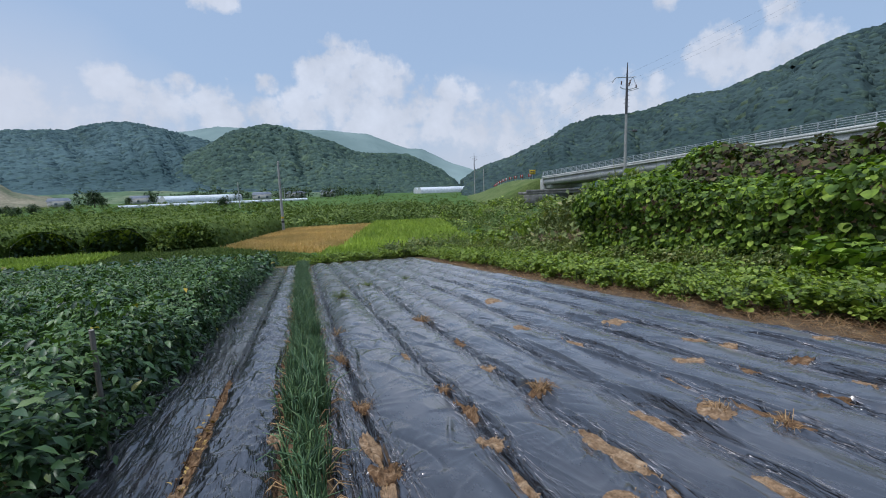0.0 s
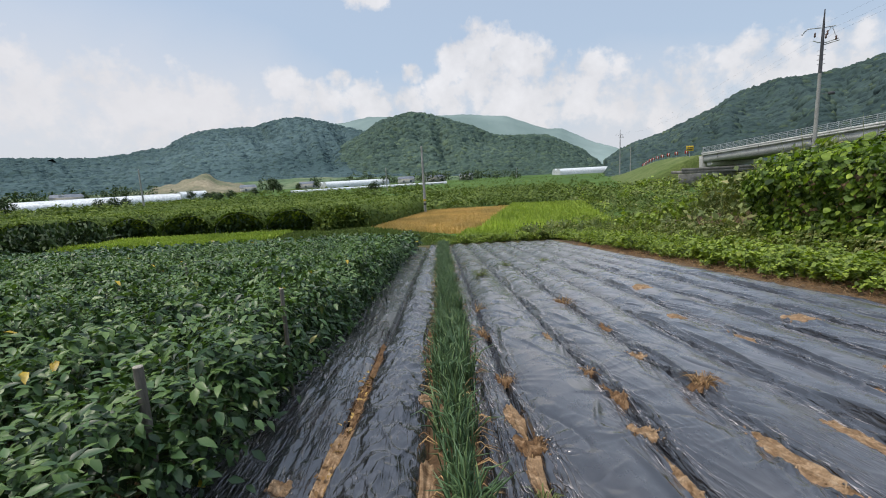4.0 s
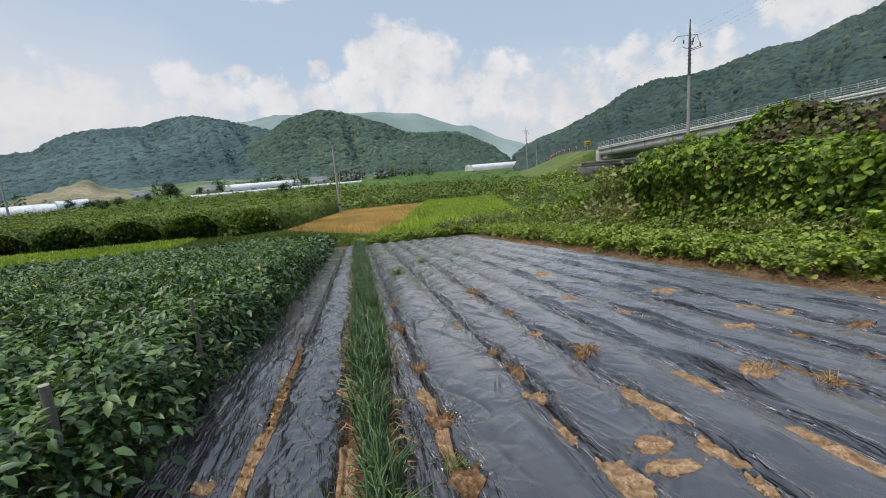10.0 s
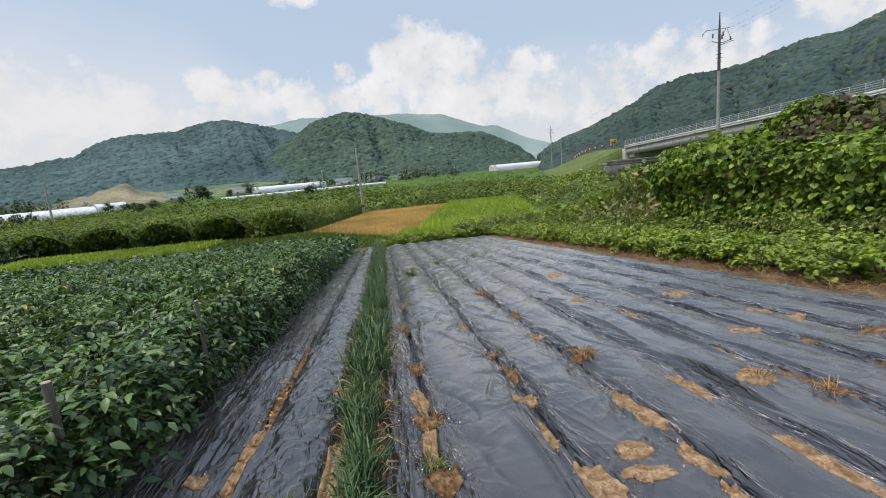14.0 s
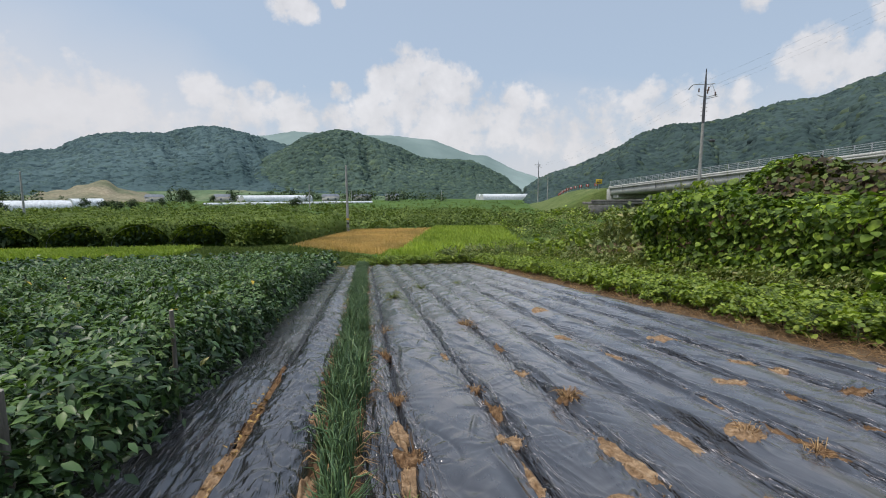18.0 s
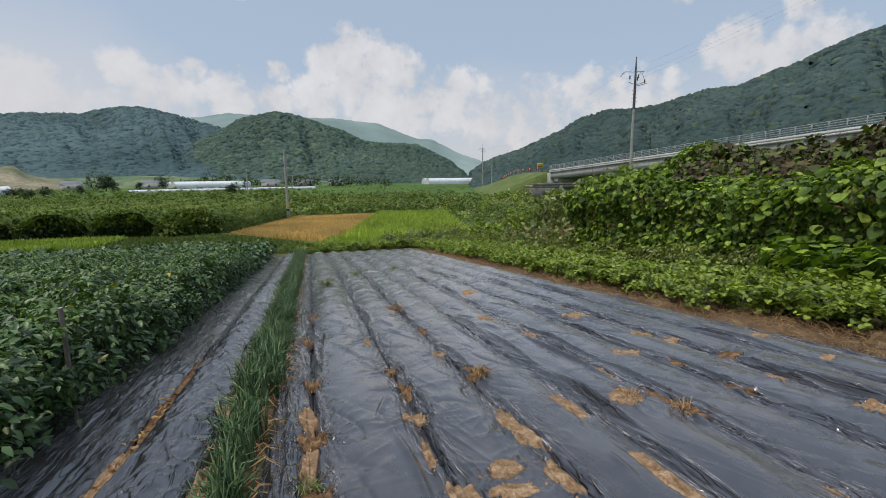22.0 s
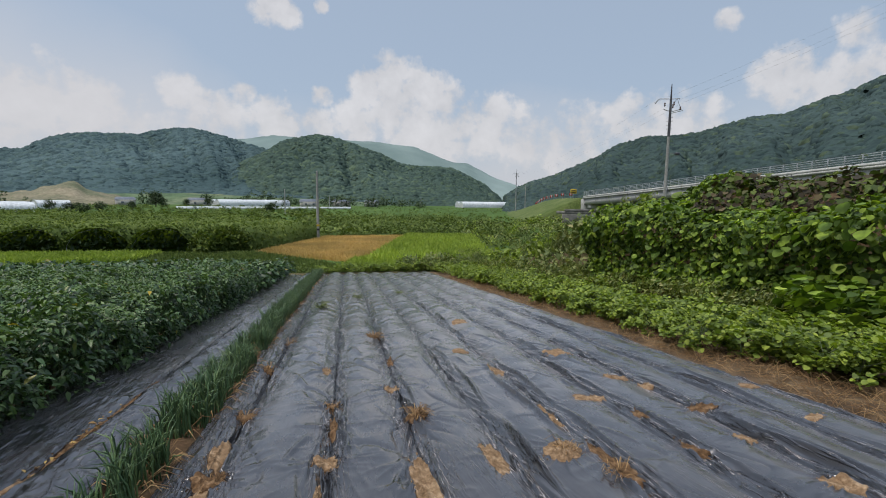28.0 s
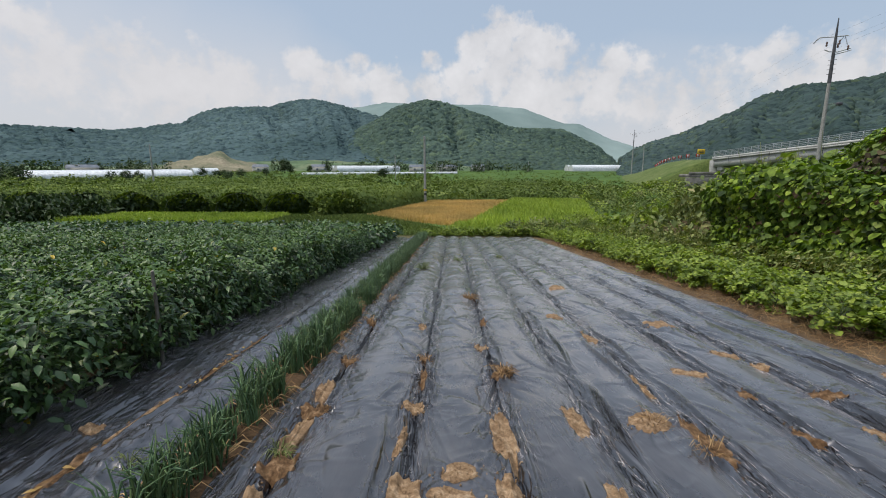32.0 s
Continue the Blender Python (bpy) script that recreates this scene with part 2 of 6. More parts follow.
def bevel_box(lo, hi, b=0.02):
    bm = bmesh.new()
    V, F = box(lo, hi)
    vs = [bm.verts.new(v) for v in V]
    for f in F:
        bm.faces.new([vs[i] for i in f])
    bmesh.ops.bevel(bm, geom=bm.edges[:], offset=b, segments=1, affect="EDGES")
    bmesh.ops.triangulate(bm, faces=bm.faces[:])
    bm.verts.index_update()
    out = np.array([v.co for v in bm.verts]), np.array([[v.index for v in f.verts] for f in bm.faces])
    bm.free()
    return out


def quads_to_tris(F):
    return np.concatenate([F[:, [0, 1, 2]], F[:, [0, 2, 3]]]) if F.shape[1] == 4 else F


def thing(name, label, category, group="", kind="", at=(0, 0, 0)):
    ob = new(name)
    ob.location = at
    ob.empty_display_size = 0.1
    return tagged(ob, label, category, group, kind)


def part(name, geo, material, parent=None, label="", smooth=False):
    V, F = geo
    me = mesh_from(name, V, F, material, smooth)
    ob = new(name, me)
    if parent is not None:
        ob.parent = parent
    if label:
        ob["label"] = label
    return ob


# ---- lie of the land ----
SLOPE, CROSS, VALLEY = 0.0971, 0.0041, -3.42
ROW_K = 0.036


def row_x(u, y):
    """Rows lean a little to the right as they go down the slope."""
    return u + ROW_K * (np.asarray(y, float) - 3.0)


def plane_z(x, y):
    return -SLOPE * np.asarray(y, float) - CROSS * np.asarray(x, float)


def bank_h(x, y):
    """The overgrown bank beside the field, in two steps with a level top."""
    x, y = np.asarray(x, float), np.asarray(y, float)
    top = np.maximum(0.5, 0.92 + 0.0971 * np.clip(y, -20, 15)) + 0.45 * (1 - sstep(y, 5.6, 7.6))
    first = top * (1 - 0.52 * sstep(y, 13.4, 16.2)) * (1 - 0.6 * sstep(y, 17, 26)) * (1 - sstep(y, 28, 42))
    second = 1.15 * (1 - sstep(y, 12.0, 15.0))
    return first * sstep(x, 10.5, 11.55) + second * sstep(x, 12.9, 14.1)


def ground_z(x, y):
    x, y = np.asarray(x, float), np.asarray(y, float)
    yc = np.minimum(np.maximum(y, -25.0), 24.6)
    field = -SLOPE * yc - CROSS * np.clip(x, -30, 30)
    z = field + (VALLEY - field) * sstep(y, 24.8, 29.5)
    z = z + bank_h(x, y)
    return z + 0.02 * vnoise(x * 1.7, y * 1.7, 3) * (1 - sstep(y, 25, 40))

# ---- materials ----
def shader(name, rough=0.6, metal=0.0, spec=0.5):
    m = bpy.data.materials.new(name)
    m.use_nodes = True
    b = m.node_tree.nodes["Principled BSDF"]
    b.inputs["Roughness"].default_value = rough
    b.inputs["Metallic"].default_value = metal
    b.inputs["Specular IOR Level"].default_value = spec
    return m, m.node_tree, b


def ramp(nt, source, stops):
    r = nt.nodes.new("ShaderNodeValToRGB")
    e = r.color_ramp.elements
    while len(e) < len(stops):
        e.new(0.5)
    for k, (p, c) in enumerate(stops):
        e[k].position, e[k].color = p, (*c, 1)
    nt.links.new(source, r.inputs["Fac"])
    return r.outputs["Color"]


def noise_node(nt, scale, detail=5, rough=0.6, stretch=None):
    tc = nt.nodes.new("ShaderNodeTexCoord")
    n = nt.nodes.new("ShaderNodeTexNoise")
    n.inputs["Scale"].default_value, n.inputs["Detail"].default_value, n.inputs["Roughness"].default_value = scale, detail, rough
    if stretch:
        mp = nt.nodes.new("ShaderNodeMapping")
        mp.inputs["Scale"].default_value = stretch
        nt.links.new(tc.outputs["Object"], mp.inputs["Vector"])
        nt.links.new(mp.outputs["Vector"], n.inputs["Vector"])
    else:
        nt.links.new(tc.outputs["Object"], n.inputs["Vector"])
    return n.outputs["Fac"]


def mixrgb(nt, fac, a, b, kind="MIX"):
    n = nt.nodes.new("ShaderNodeMixRGB")
    n.blend_type = kind
    for sock, v in zip(n.inputs, (fac, a, b)):
        if isinstance(v, (int, float)):
            sock.default_value = v
        elif isinstance(v, tuple):
            sock.default_value = (*v, 1)
        else:
            nt.links.new(v, sock)
    return n.outputs[0]


def bump(nt, b, source, strength, distance):
    n = nt.nodes.new("ShaderNodeBump")
    n.inputs["Strength"].default_value, n.inputs["Distance"].default_value = strength, distance
    nt.links.new(source, n.inputs["Height"])
    nt.links.new(n.outputs["Normal"], b.inputs["Normal"])


def two_scale(name, dark, mid, light, big, fine, rough=0.75, bump_d=0.01, spec=0.3, stretch=None, metal=0.0):
    m, nt, b = shader(name, rough, metal, spec)
    c = ramp(nt, noise_node(nt, big, 4, 0.6, stretch), [(0.3, dark), (0.5, mid), (0.72, light)])
    f = noise_node(nt, fine, 4, 0.65, stretch)
    g = ramp(nt, f, [(0.3, (0.46, 0.46, 0.46)), (0.7, (0.92, 0.92, 0.92))])
    nt.links.new(mixrgb(nt, 1.0, c, g, "MULTIPLY"), b.inputs["Base Color"])
    bump(nt, b, f, 0.6, bump_d)
    return m


def leaf_mat(name, stops, rough=0.5, glow=0.3, patch=0.0, spec=0.4, tint=(0.9, 1.0, 0.35), fine=0.0, k=(1.04, 0.89, 0.70), amp=0.5):
    """Foliage: each leaf its own green, light passing through."""
    m, nt, b = shader(name, rough, 0.0, spec)
    geo = nt.nodes.new("ShaderNodeNewGeometry")
    c = ramp(nt, geo.outputs["Random Per Island"], stops)
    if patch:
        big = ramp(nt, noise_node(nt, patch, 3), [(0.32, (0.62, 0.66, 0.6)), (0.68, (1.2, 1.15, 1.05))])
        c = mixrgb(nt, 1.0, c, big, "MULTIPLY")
    c = mixrgb(nt, 1.0, c, k, "MULTIPLY")
    if fine:
        c = mixrgb(nt, 1.0, c, ramp(nt, noise_node(nt, fine, 3, 0.7), [(0.36, (1 - amp, 1 - amp * 0.96, 1 - amp * 0.9)), (0.62, (1 + amp * 0.6, 1 + amp * 0.56, 1 + amp * 0.4))]), "MULTIPLY")
    nt.links.new(c, b.inputs["Base Color"])
    tr = nt.nodes.new("ShaderNodeBsdfTranslucent")
    nt.links.new(mixrgb(nt, 1.0, c, tint, "MULTIPLY"), tr.inputs["Color"])
    mx = nt.nodes.new("ShaderNodeMixShader")
    mx.inputs[0].default_value = glow
    nt.links.new(b.outputs[0], mx.inputs[1])
    nt.links.new(tr.outputs[0], mx.inputs[2])
    nt.links.new(mx.outputs[0], nt.nodes["Material Output"].inputs["Surface"])
    return m


def film_mat(name, worn, rough):
    """Black polythene: glossy, with a thin uneven layer of dried dust, pleated where it is pulled tight."""
    m, nt, b = shader(name, rough, 0.0, 0.7)
    b.inputs["Coat Weight"].default_value = 0.9
    b.inputs["Coat Roughness"].default_value = rough * 0.65
    b.inputs["Coat IOR"].default_value = 1.55
    b.inputs["Sheen Roughness"].default_value = 0.38
    b.inputs["Sheen Tint"].default_value = (1.0, 0.925, 0.93, 1)
    b.inputs["Specular Tint"].default_value = (1.0, 0.95, 0.96, 1)
    dust = noise_node(nt, 1.9, 6, 0.66, (1.0, 0.5, 1.0))
    specks = noise_node(nt, 24.0, 4, 0.7)
    lay = ramp(nt, dust, [(0.38, (0.0, 0.0, 0.0)), (0.56, (0.35 * worn, 0.35 * worn, 0.35 * worn)), (0.76, (worn, worn, worn))])
    lay = mixrgb(nt, 0.55, lay, ramp(nt, specks, [(0.35, (0.3, 0.3, 0.3)), (0.65, (1.0, 1.0, 1.0))]), "MULTIPLY")
    # the dust layer fades on slopes, painting shade into folds and furrows
    geo = nt.nodes.new("ShaderNodeNewGeometry")
    sp = nt.nodes.new("ShaderNodeSeparateXYZ")
    nt.links.new(geo.outputs["Normal"], sp.inputs[0])
    level = ramp(nt, sp.outputs["Z"], [(0.88, (0.03, 0.03, 0.03)), (0.95, (0.4, 0.4, 0.4)), (0.988, (1, 1, 1))])
    lay = mixrgb(nt, 1.0, lay, level, "MULTIPLY")
    nt.links.new(mixrgb(nt, lay, (0.009, 0.0085, 0.010), (0.078, 0.068, 0.064)), b.inputs["Base Color"])
    nt.links.new(ramp(nt, dust, [(0.34, (rough, rough, rough)), (0.72, (rough + 0.16, rough + 0.16, rough + 0.16))]), b.inputs["Roughness"])
    film_dust = ramp(nt, dust, [(0.30, (0.30 * worn, 0.30 * worn, 0.30 * worn)), (0.72, (0.95 * worn, 0.95 * worn, 0.95 * worn))])
    nt.links.new(mixrgb(nt, 1.0, film_dust, level, "MULTIPLY"), b.inputs["Sheen Weight"])
    pull = nt.nodes.new("ShaderNodeAttribute")
    pull.attribute_name = "pull"
    wrinkle = noise_node(nt, 26.0, 3, 0.55, (1.0, 0.22, 1.0))
    fine = nt.nodes.new("ShaderNodeBump")
    fine.inputs["Strength"].default_value, fine.inputs["Distance"].default_value = 0.42, 0.006
    nt.links.new(wrinkle, fine.inputs["Height"])
    pleats = mixrgb(nt, 1.0, crease(nt, 13.0, (1.0, 0.08, 1.0), 9), crease(nt, 17.0, (1.0, 0.10, 1.0), -12), "ADD")
    tight = mixrgb(nt, 1.0, pleats, pull.outputs["Color"], "MULTIPLY")
    sharp = nt.nodes.new("ShaderNodeBump")
    sharp.inputs["Strength"].default_value, sharp.inputs["Distance"].default_value = 1.0, 0.021
    nt.links.new(tight, sharp.inputs["Height"])
    nt.links.new(fine.outputs["Normal"], sharp.inputs["Normal"])
    nt.links.new(sharp.outputs["Normal"], b.inputs["Normal"])
    nt.links.new(sharp.outputs["Normal"], b.inputs["Coat Normal"])
    return m


def crease(nt, scale, stretch, turn):
    """Thin standing pleats that run one way."""
    tc = nt.nodes.new("ShaderNodeTexCoord")
    mp = nt.nodes.new("ShaderNodeMapping")
    mp.inputs["Scale"].default_value = stretch
    mp.inputs["Rotation"].default_value = (0, 0, radians(turn))
    n = nt.nodes.new("ShaderNodeTexNoise")
    n.inputs["Scale"].default_value, n.inputs["Detail"].default_value, n.inputs["Distortion"].default_value = scale, 2.0, 0.3
    nt.links.new(tc.outputs["Object"], mp.inputs["Vector"])
    nt.links.new(mp.outputs["Vector"], n.inputs["Vector"])
    return ramp(nt, n.outputs["Fac"], [(0.46, (0, 0, 0)), (0.51, (1, 1, 1)), (0.54, (0, 0, 0))])


M_film = film_mat("black_mulch_film", 0.75, 0.21)
# two darker films with less pale layer, for strips by onions and peppers
M_darkfilm = film_mat("darker_black_film", 0.25, 0.18)
M_midfilm = film_mat("mid_black_film", 0.5, 0.18)
M_soil = two_scale("dry_ochre_soil", (0.15, 0.088, 0.046), (0.31, 0.20, 0.115), (0.50, 0.365, 0.235), 16.0, 70.0, 0.95, 0.016, 0.1)
M_dampsoil = two_scale("damp_brown_soil", (0.075, 0.042, 0.022), (0.17, 0.098, 0.050), (0.33, 0.215, 0.125), 17.0, 65.0, 0.95, 0.014, 0.1)
M_earth = two_scale("field_earth", (0.07, 0.045, 0.025), (0.13, 0.08, 0.045), (0.20, 0.13, 0.07), 2.5, 40.0, 0.95, 0.02, 0.1)
M_straw = leaf_mat("dry_straw", [(0.0, (0.10, 0.058, 0.028)), (0.5, (0.23, 0.155, 0.085)), (1.0, (0.42, 0.32, 0.19))], 0.8, 0.15, tint=(1, 0.9, 0.7))
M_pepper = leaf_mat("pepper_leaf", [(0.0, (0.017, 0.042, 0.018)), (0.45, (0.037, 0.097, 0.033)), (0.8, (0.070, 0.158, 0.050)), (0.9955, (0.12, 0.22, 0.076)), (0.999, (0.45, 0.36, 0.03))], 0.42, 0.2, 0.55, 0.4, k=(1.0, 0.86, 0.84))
M_peppertop = leaf_mat("young_pepper_leaf", [(0.0, (0.042, 0.100, 0.034)), (1.0, (0.105, 0.20, 0.06))], 0.42, 0.28)
M_stem = two_scale("green_stem", (0.05, 0.08, 0.03), (0.09, 0.12, 0.045), (0.13, 0.13, 0.06), 8, 60, 0.6, 0.002)
M_onion = leaf_mat("green_onion_blade", [(0.0, (0.045, 0.100, 0.058)), (0.6, (0.078, 0.165, 0.085)), (0.95, (0.135, 0.23, 0.11)), (1.0, (0.36, 0.32, 0.16))], 0.42, 0.15)
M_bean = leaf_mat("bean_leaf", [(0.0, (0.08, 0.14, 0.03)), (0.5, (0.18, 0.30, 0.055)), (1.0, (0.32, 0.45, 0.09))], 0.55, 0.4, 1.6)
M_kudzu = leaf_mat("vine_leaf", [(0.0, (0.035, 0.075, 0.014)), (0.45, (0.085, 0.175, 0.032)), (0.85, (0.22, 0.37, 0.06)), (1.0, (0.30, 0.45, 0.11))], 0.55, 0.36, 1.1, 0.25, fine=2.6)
M_deadvine = leaf_mat("withered_vine_leaf", [(0.0, (0.024, 0.021, 0.015)), (0.36, (0.062, 0.055, 0.035)), (0.46, (0.12, 0.105, 0.06)), (0.50, (0.04, 0.075, 0.022)), (1.0, (0.12, 0.19, 0.04))], 0.8, 0.2)
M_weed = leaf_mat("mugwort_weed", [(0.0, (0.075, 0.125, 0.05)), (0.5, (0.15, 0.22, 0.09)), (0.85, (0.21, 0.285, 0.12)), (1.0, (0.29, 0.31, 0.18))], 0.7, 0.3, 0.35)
# valley haze is mixed into these two greens, so they are duller
M_hedge = leaf_mat("tunnel_vine_leaf", [(0.0, (0.055, 0.100, 0.038)), (0.5, (0.105, 0.175, 0.060)), (1.0, (0.165, 0.24, 0.080))], 0.8, 0.3, 0.12, 0.12)
M_shrub = leaf_mat("orchard_leaf", [(0.0, (0.06, 0.105, 0.048)), (0.5, (0.125, 0.20, 0.080)), (1.0, (0.18, 0.265, 0.098))], 0.8, 0.25, 0.03, 0.12)
M_tree = leaf_mat("far_tree_leaf", [(0.0, (0.018, 0.045, 0.022)), (0.5, (0.035, 0.075, 0.03)), (1.0, (0.06, 0.11, 0.04))], 0.7, 0.15, 0.05)
# distance haze is painted into the next four forest greens as blue
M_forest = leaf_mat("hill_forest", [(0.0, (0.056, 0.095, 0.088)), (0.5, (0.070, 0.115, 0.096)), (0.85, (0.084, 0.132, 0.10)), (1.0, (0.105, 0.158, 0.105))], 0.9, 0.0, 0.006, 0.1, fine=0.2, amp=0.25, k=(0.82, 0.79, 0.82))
M_forestblue = leaf_mat("hazy_ridge_forest", [(0.0, (0.070, 0.112, 0.128)), (0.5, (0.082, 0.128, 0.138)), (1.0, (0.10, 0.15, 0.146))], 0.95, 0.0, 0.005, 0.05, fine=0.2, amp=0.25, k=(0.74, 0.76, 0.80))
M_forestdark = leaf_mat("hazy_mountain_forest", [(0.0, (0.040, 0.070, 0.068)), (0.5, (0.052, 0.088, 0.078)), (0.9, (0.066, 0.108, 0.082)), (1.0, (0.08, 0.12, 0.07))], 0.95, 0.0, 0.006, 0.05, fine=0.2, amp=0.25, k=(0.92, 0.84, 0.98))
M_forestfar = leaf_mat("hazy_distant_forest", [(0.0, (0.20, 0.27, 0.285)), (1.0, (0.24, 0.31, 0.315))], 0.9, 0.0, 0.003, 0.0, k=(0.8, 0.8, 0.8))
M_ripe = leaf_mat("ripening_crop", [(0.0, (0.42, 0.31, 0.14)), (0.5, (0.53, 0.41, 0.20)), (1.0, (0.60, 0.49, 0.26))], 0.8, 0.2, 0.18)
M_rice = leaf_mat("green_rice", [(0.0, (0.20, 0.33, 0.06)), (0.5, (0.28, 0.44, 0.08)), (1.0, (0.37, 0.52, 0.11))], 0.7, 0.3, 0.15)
M_bark = two_scale("bark", (0.03, 0.022, 0.015), (0.06, 0.045, 0.03), (0.10, 0.08, 0.055), 3, 30, 0.9, 0.01)
M_concrete = two_scale("grey_concrete", (0.40, 0.40, 0.385), (0.52, 0.52, 0.50), (0.60, 0.595, 0.575), 0.35, 5.0, 0.85, 0.01, 0.2)
M_oldconcrete = two_scale("old_stained_concrete", (0.13, 0.125, 0.11), (0.22, 0.21, 0.19), (0.32, 0.31, 0.285), 0.8, 7.0, 0.9, 0.01, 0.2)
M_pole = two_scale("weathered_concrete_pole", (0.30, 0.295, 0.28), (0.40, 0.395, 0.375), (0.48, 0.47, 0.45), 1.2, 14.0, 0.8, 0.004, 0.25)
M_steel = two_scale("galvanised_steel", (0.34, 0.36, 0.38), (0.44, 0.46, 0.48), (0.52, 0.54, 0.55), 2.0, 20.0, 0.5, 0.001, 0.5, metal=0.4)
M_darksteel = two_scale("dark_fittings", (0.05, 0.05, 0.055), (0.09, 0.09, 0.10), (0.13, 0.13, 0.14), 4, 30, 0.5, 0.001)
M_insul = two_scale("brown_glaze", (0.10, 0.06, 0.05), (0.16, 0.10, 0.08), (0.20, 0.13, 0.10), 5, 30, 0.25, 0.001)
M_vinyl = two_scale("greenhouse_vinyl", (0.62, 0.65, 0.67), (0.72, 0.75, 0.76), (0.80, 0.82, 0.83), 0.12, 1.5, 0.4, 0.02, 0.5)
M_stake = two_scale("grey_wood_stake", (0.12, 0.11, 0.09), (0.20, 0.18, 0.15), (0.28, 0.26, 0.22), 6, 50, 0.85, 0.003, 0.2, (1, 1, 0.2))
M_cap = two_scale("pale_cut_wood", (0.3, 0.27, 0.22), (0.42, 0.38, 0.31), (0.5, 0.46, 0.39), 12, 70, 0.85, 0.002)
M_red = two_scale("red_board", (0.36, 0.03, 0.02), (0.45, 0.045, 0.03), (0.52, 0.06, 0.04), 2, 14, 0.5, 0.001)
M_white = two_scale("white_board", (0.7, 0.7, 0.7), (0.78, 0.78, 0.78), (0.82, 0.82, 0.82), 2, 14, 0.5, 0.001)
M_yellow = two_scale("yellow_board", (0.62, 0.40, 0.02), (0.72, 0.48, 0.03), (0.78, 0.55, 0.05), 2, 14, 0.45, 0.001)
M_black = two_scale("black_paint", (0.015, 0.015, 0.015), (0.025, 0.025, 0.025), (0.04, 0.04, 0.04), 2, 14, 0.5, 0.001)
M_roof = two_scale("blue_grey_roof", (0.10, 0.12, 0.15), (0.16, 0.18, 0.21), (0.22, 0.24, 0.27), 0.4, 3, 0.6, 0.02)
M_plaster = two_scale("pale_plaster", (0.5, 0.48, 0.44), (0.6, 0.58, 0.54), (0.68, 0.66, 0.62), 0.4, 4, 0.85, 0.01)
M_grassy = two_scale("mown_grass_bank", (0.075, 0.115, 0.03), (0.125, 0.165, 0.05), (0.19, 0.21, 0.085), 0.25, 3.0, 0.9, 0.06, 0.1)
M_footfield = two_scale("hill_foot_fields", (0.05, 0.09, 0.05), (0.13, 0.19, 0.10), (0.30, 0.28, 0.18), 0.03, 0.2, 0.95, 0.1, 0.1)
M_quarry = two_scale("bare_slope_earth", (0.11, 0.14, 0.075), (0.21, 0.20, 0.13), (0.34, 0.29, 0.20), 0.05, 0.6, 0.95, 0.1, 0.1)


def ground_mat():
    """Earth near the beds, worn grass and weeds further out."""
    m, nt, b = shader("ground_cover", 0.95, 0, 0.1)
    tc = nt.nodes.new("ShaderNodeTexCoord")
    sp = nt.nodes.new("ShaderNodeSeparateXYZ")
    nt.links.new(tc.outputs["Object"], sp.inputs[0])
    earth = ramp(nt, noise_node(nt, 3.0, 6), [(0.3, (0.055, 0.037, 0.024)), (0.5, (0.11, 0.074, 0.044)), (0.7, (0.18, 0.13, 0.08))])
    grass = ramp(nt, noise_node(nt, 0.05, 7, 0.7), [(0.32, (0.032, 0.062, 0.016)), (0.5, (0.055, 0.10, 0.022)), (0.66, (0.085, 0.14, 0.034))])
    far = nt.nodes.new("ShaderNodeMapRange")
    far.inputs["From Min"].default_value, far.inputs["From Max"].default_value = 23.5, 27.0
    nt.links.new(sp.outputs["Y"], far.inputs["Value"])
    nt.links.new(mixrgb(nt, far.outputs["Result"], earth, grass), b.inputs["Base Color"])
    bump(nt, b, noise_node(nt, 14.0, 6, 0.7), 0.8, 0.05)
    return m


M_ground = ground_mat()

# ---- ground: one sheet to the horizon ----
def spread(lo, hi, near_lo, near_hi, step, grow):
    a = list(np.arange(near_lo, near_hi + 1e-6, step))
    s = step
    while a[-1] < hi:
        s *= grow
        a.append(a[-1] + s)
    s = step
    while a[0] > lo:
        s *= grow
        a.insert(0, a[0] - s)
    return np.array(a)


gx, gy = spread(-2600, 2600, -12, 20, 0.25, 1.09), spread(-300, 3600, -4, 34, 0.25, 1.09)
GX, GY = np.meshgrid(gx, gy, indexing="ij")
GZ = ground_z(GX, GY)
# the earth lies a hand lower under the film
GZ = GZ - 0.13 * ((GX > row_x(-1.2, GY)) & (GX < row_x(5.8, GY)) & (GY < 23.6))
ground = new("ground", mesh_from("ground", np.stack([GX, GY, GZ], -1).reshape(-1, 3), grid_faces(len(gx), len(gy)), M_ground, True))
tagged(ground, "brown field earth and valley grassland running to the hills", "ground", kind="structure")

# ---- black mulch film over the beds ----
FURROWS = [0.53, 1.29, 1.95, 2.60, 3.28, 4.00, 4.66, 5.30, 5.95]
NEAR, FAR = -1.6, 23.9
# the strips of film: from, to, crown, kind
BEDS = [(-1.75, -0.76, 0.075, "slant"), (-0.69, -0.14, 0.115, "crumple"), (0.18, 0.50, 0.05, "pleat")]
for k in range(8):
    BEDS.append((FURROWS[k], FURROWS[k + 1], (0.115, 0.10, 0.088, 0.080, 0.074, 0.070, 0.066, 0.06)[k], "bed"))
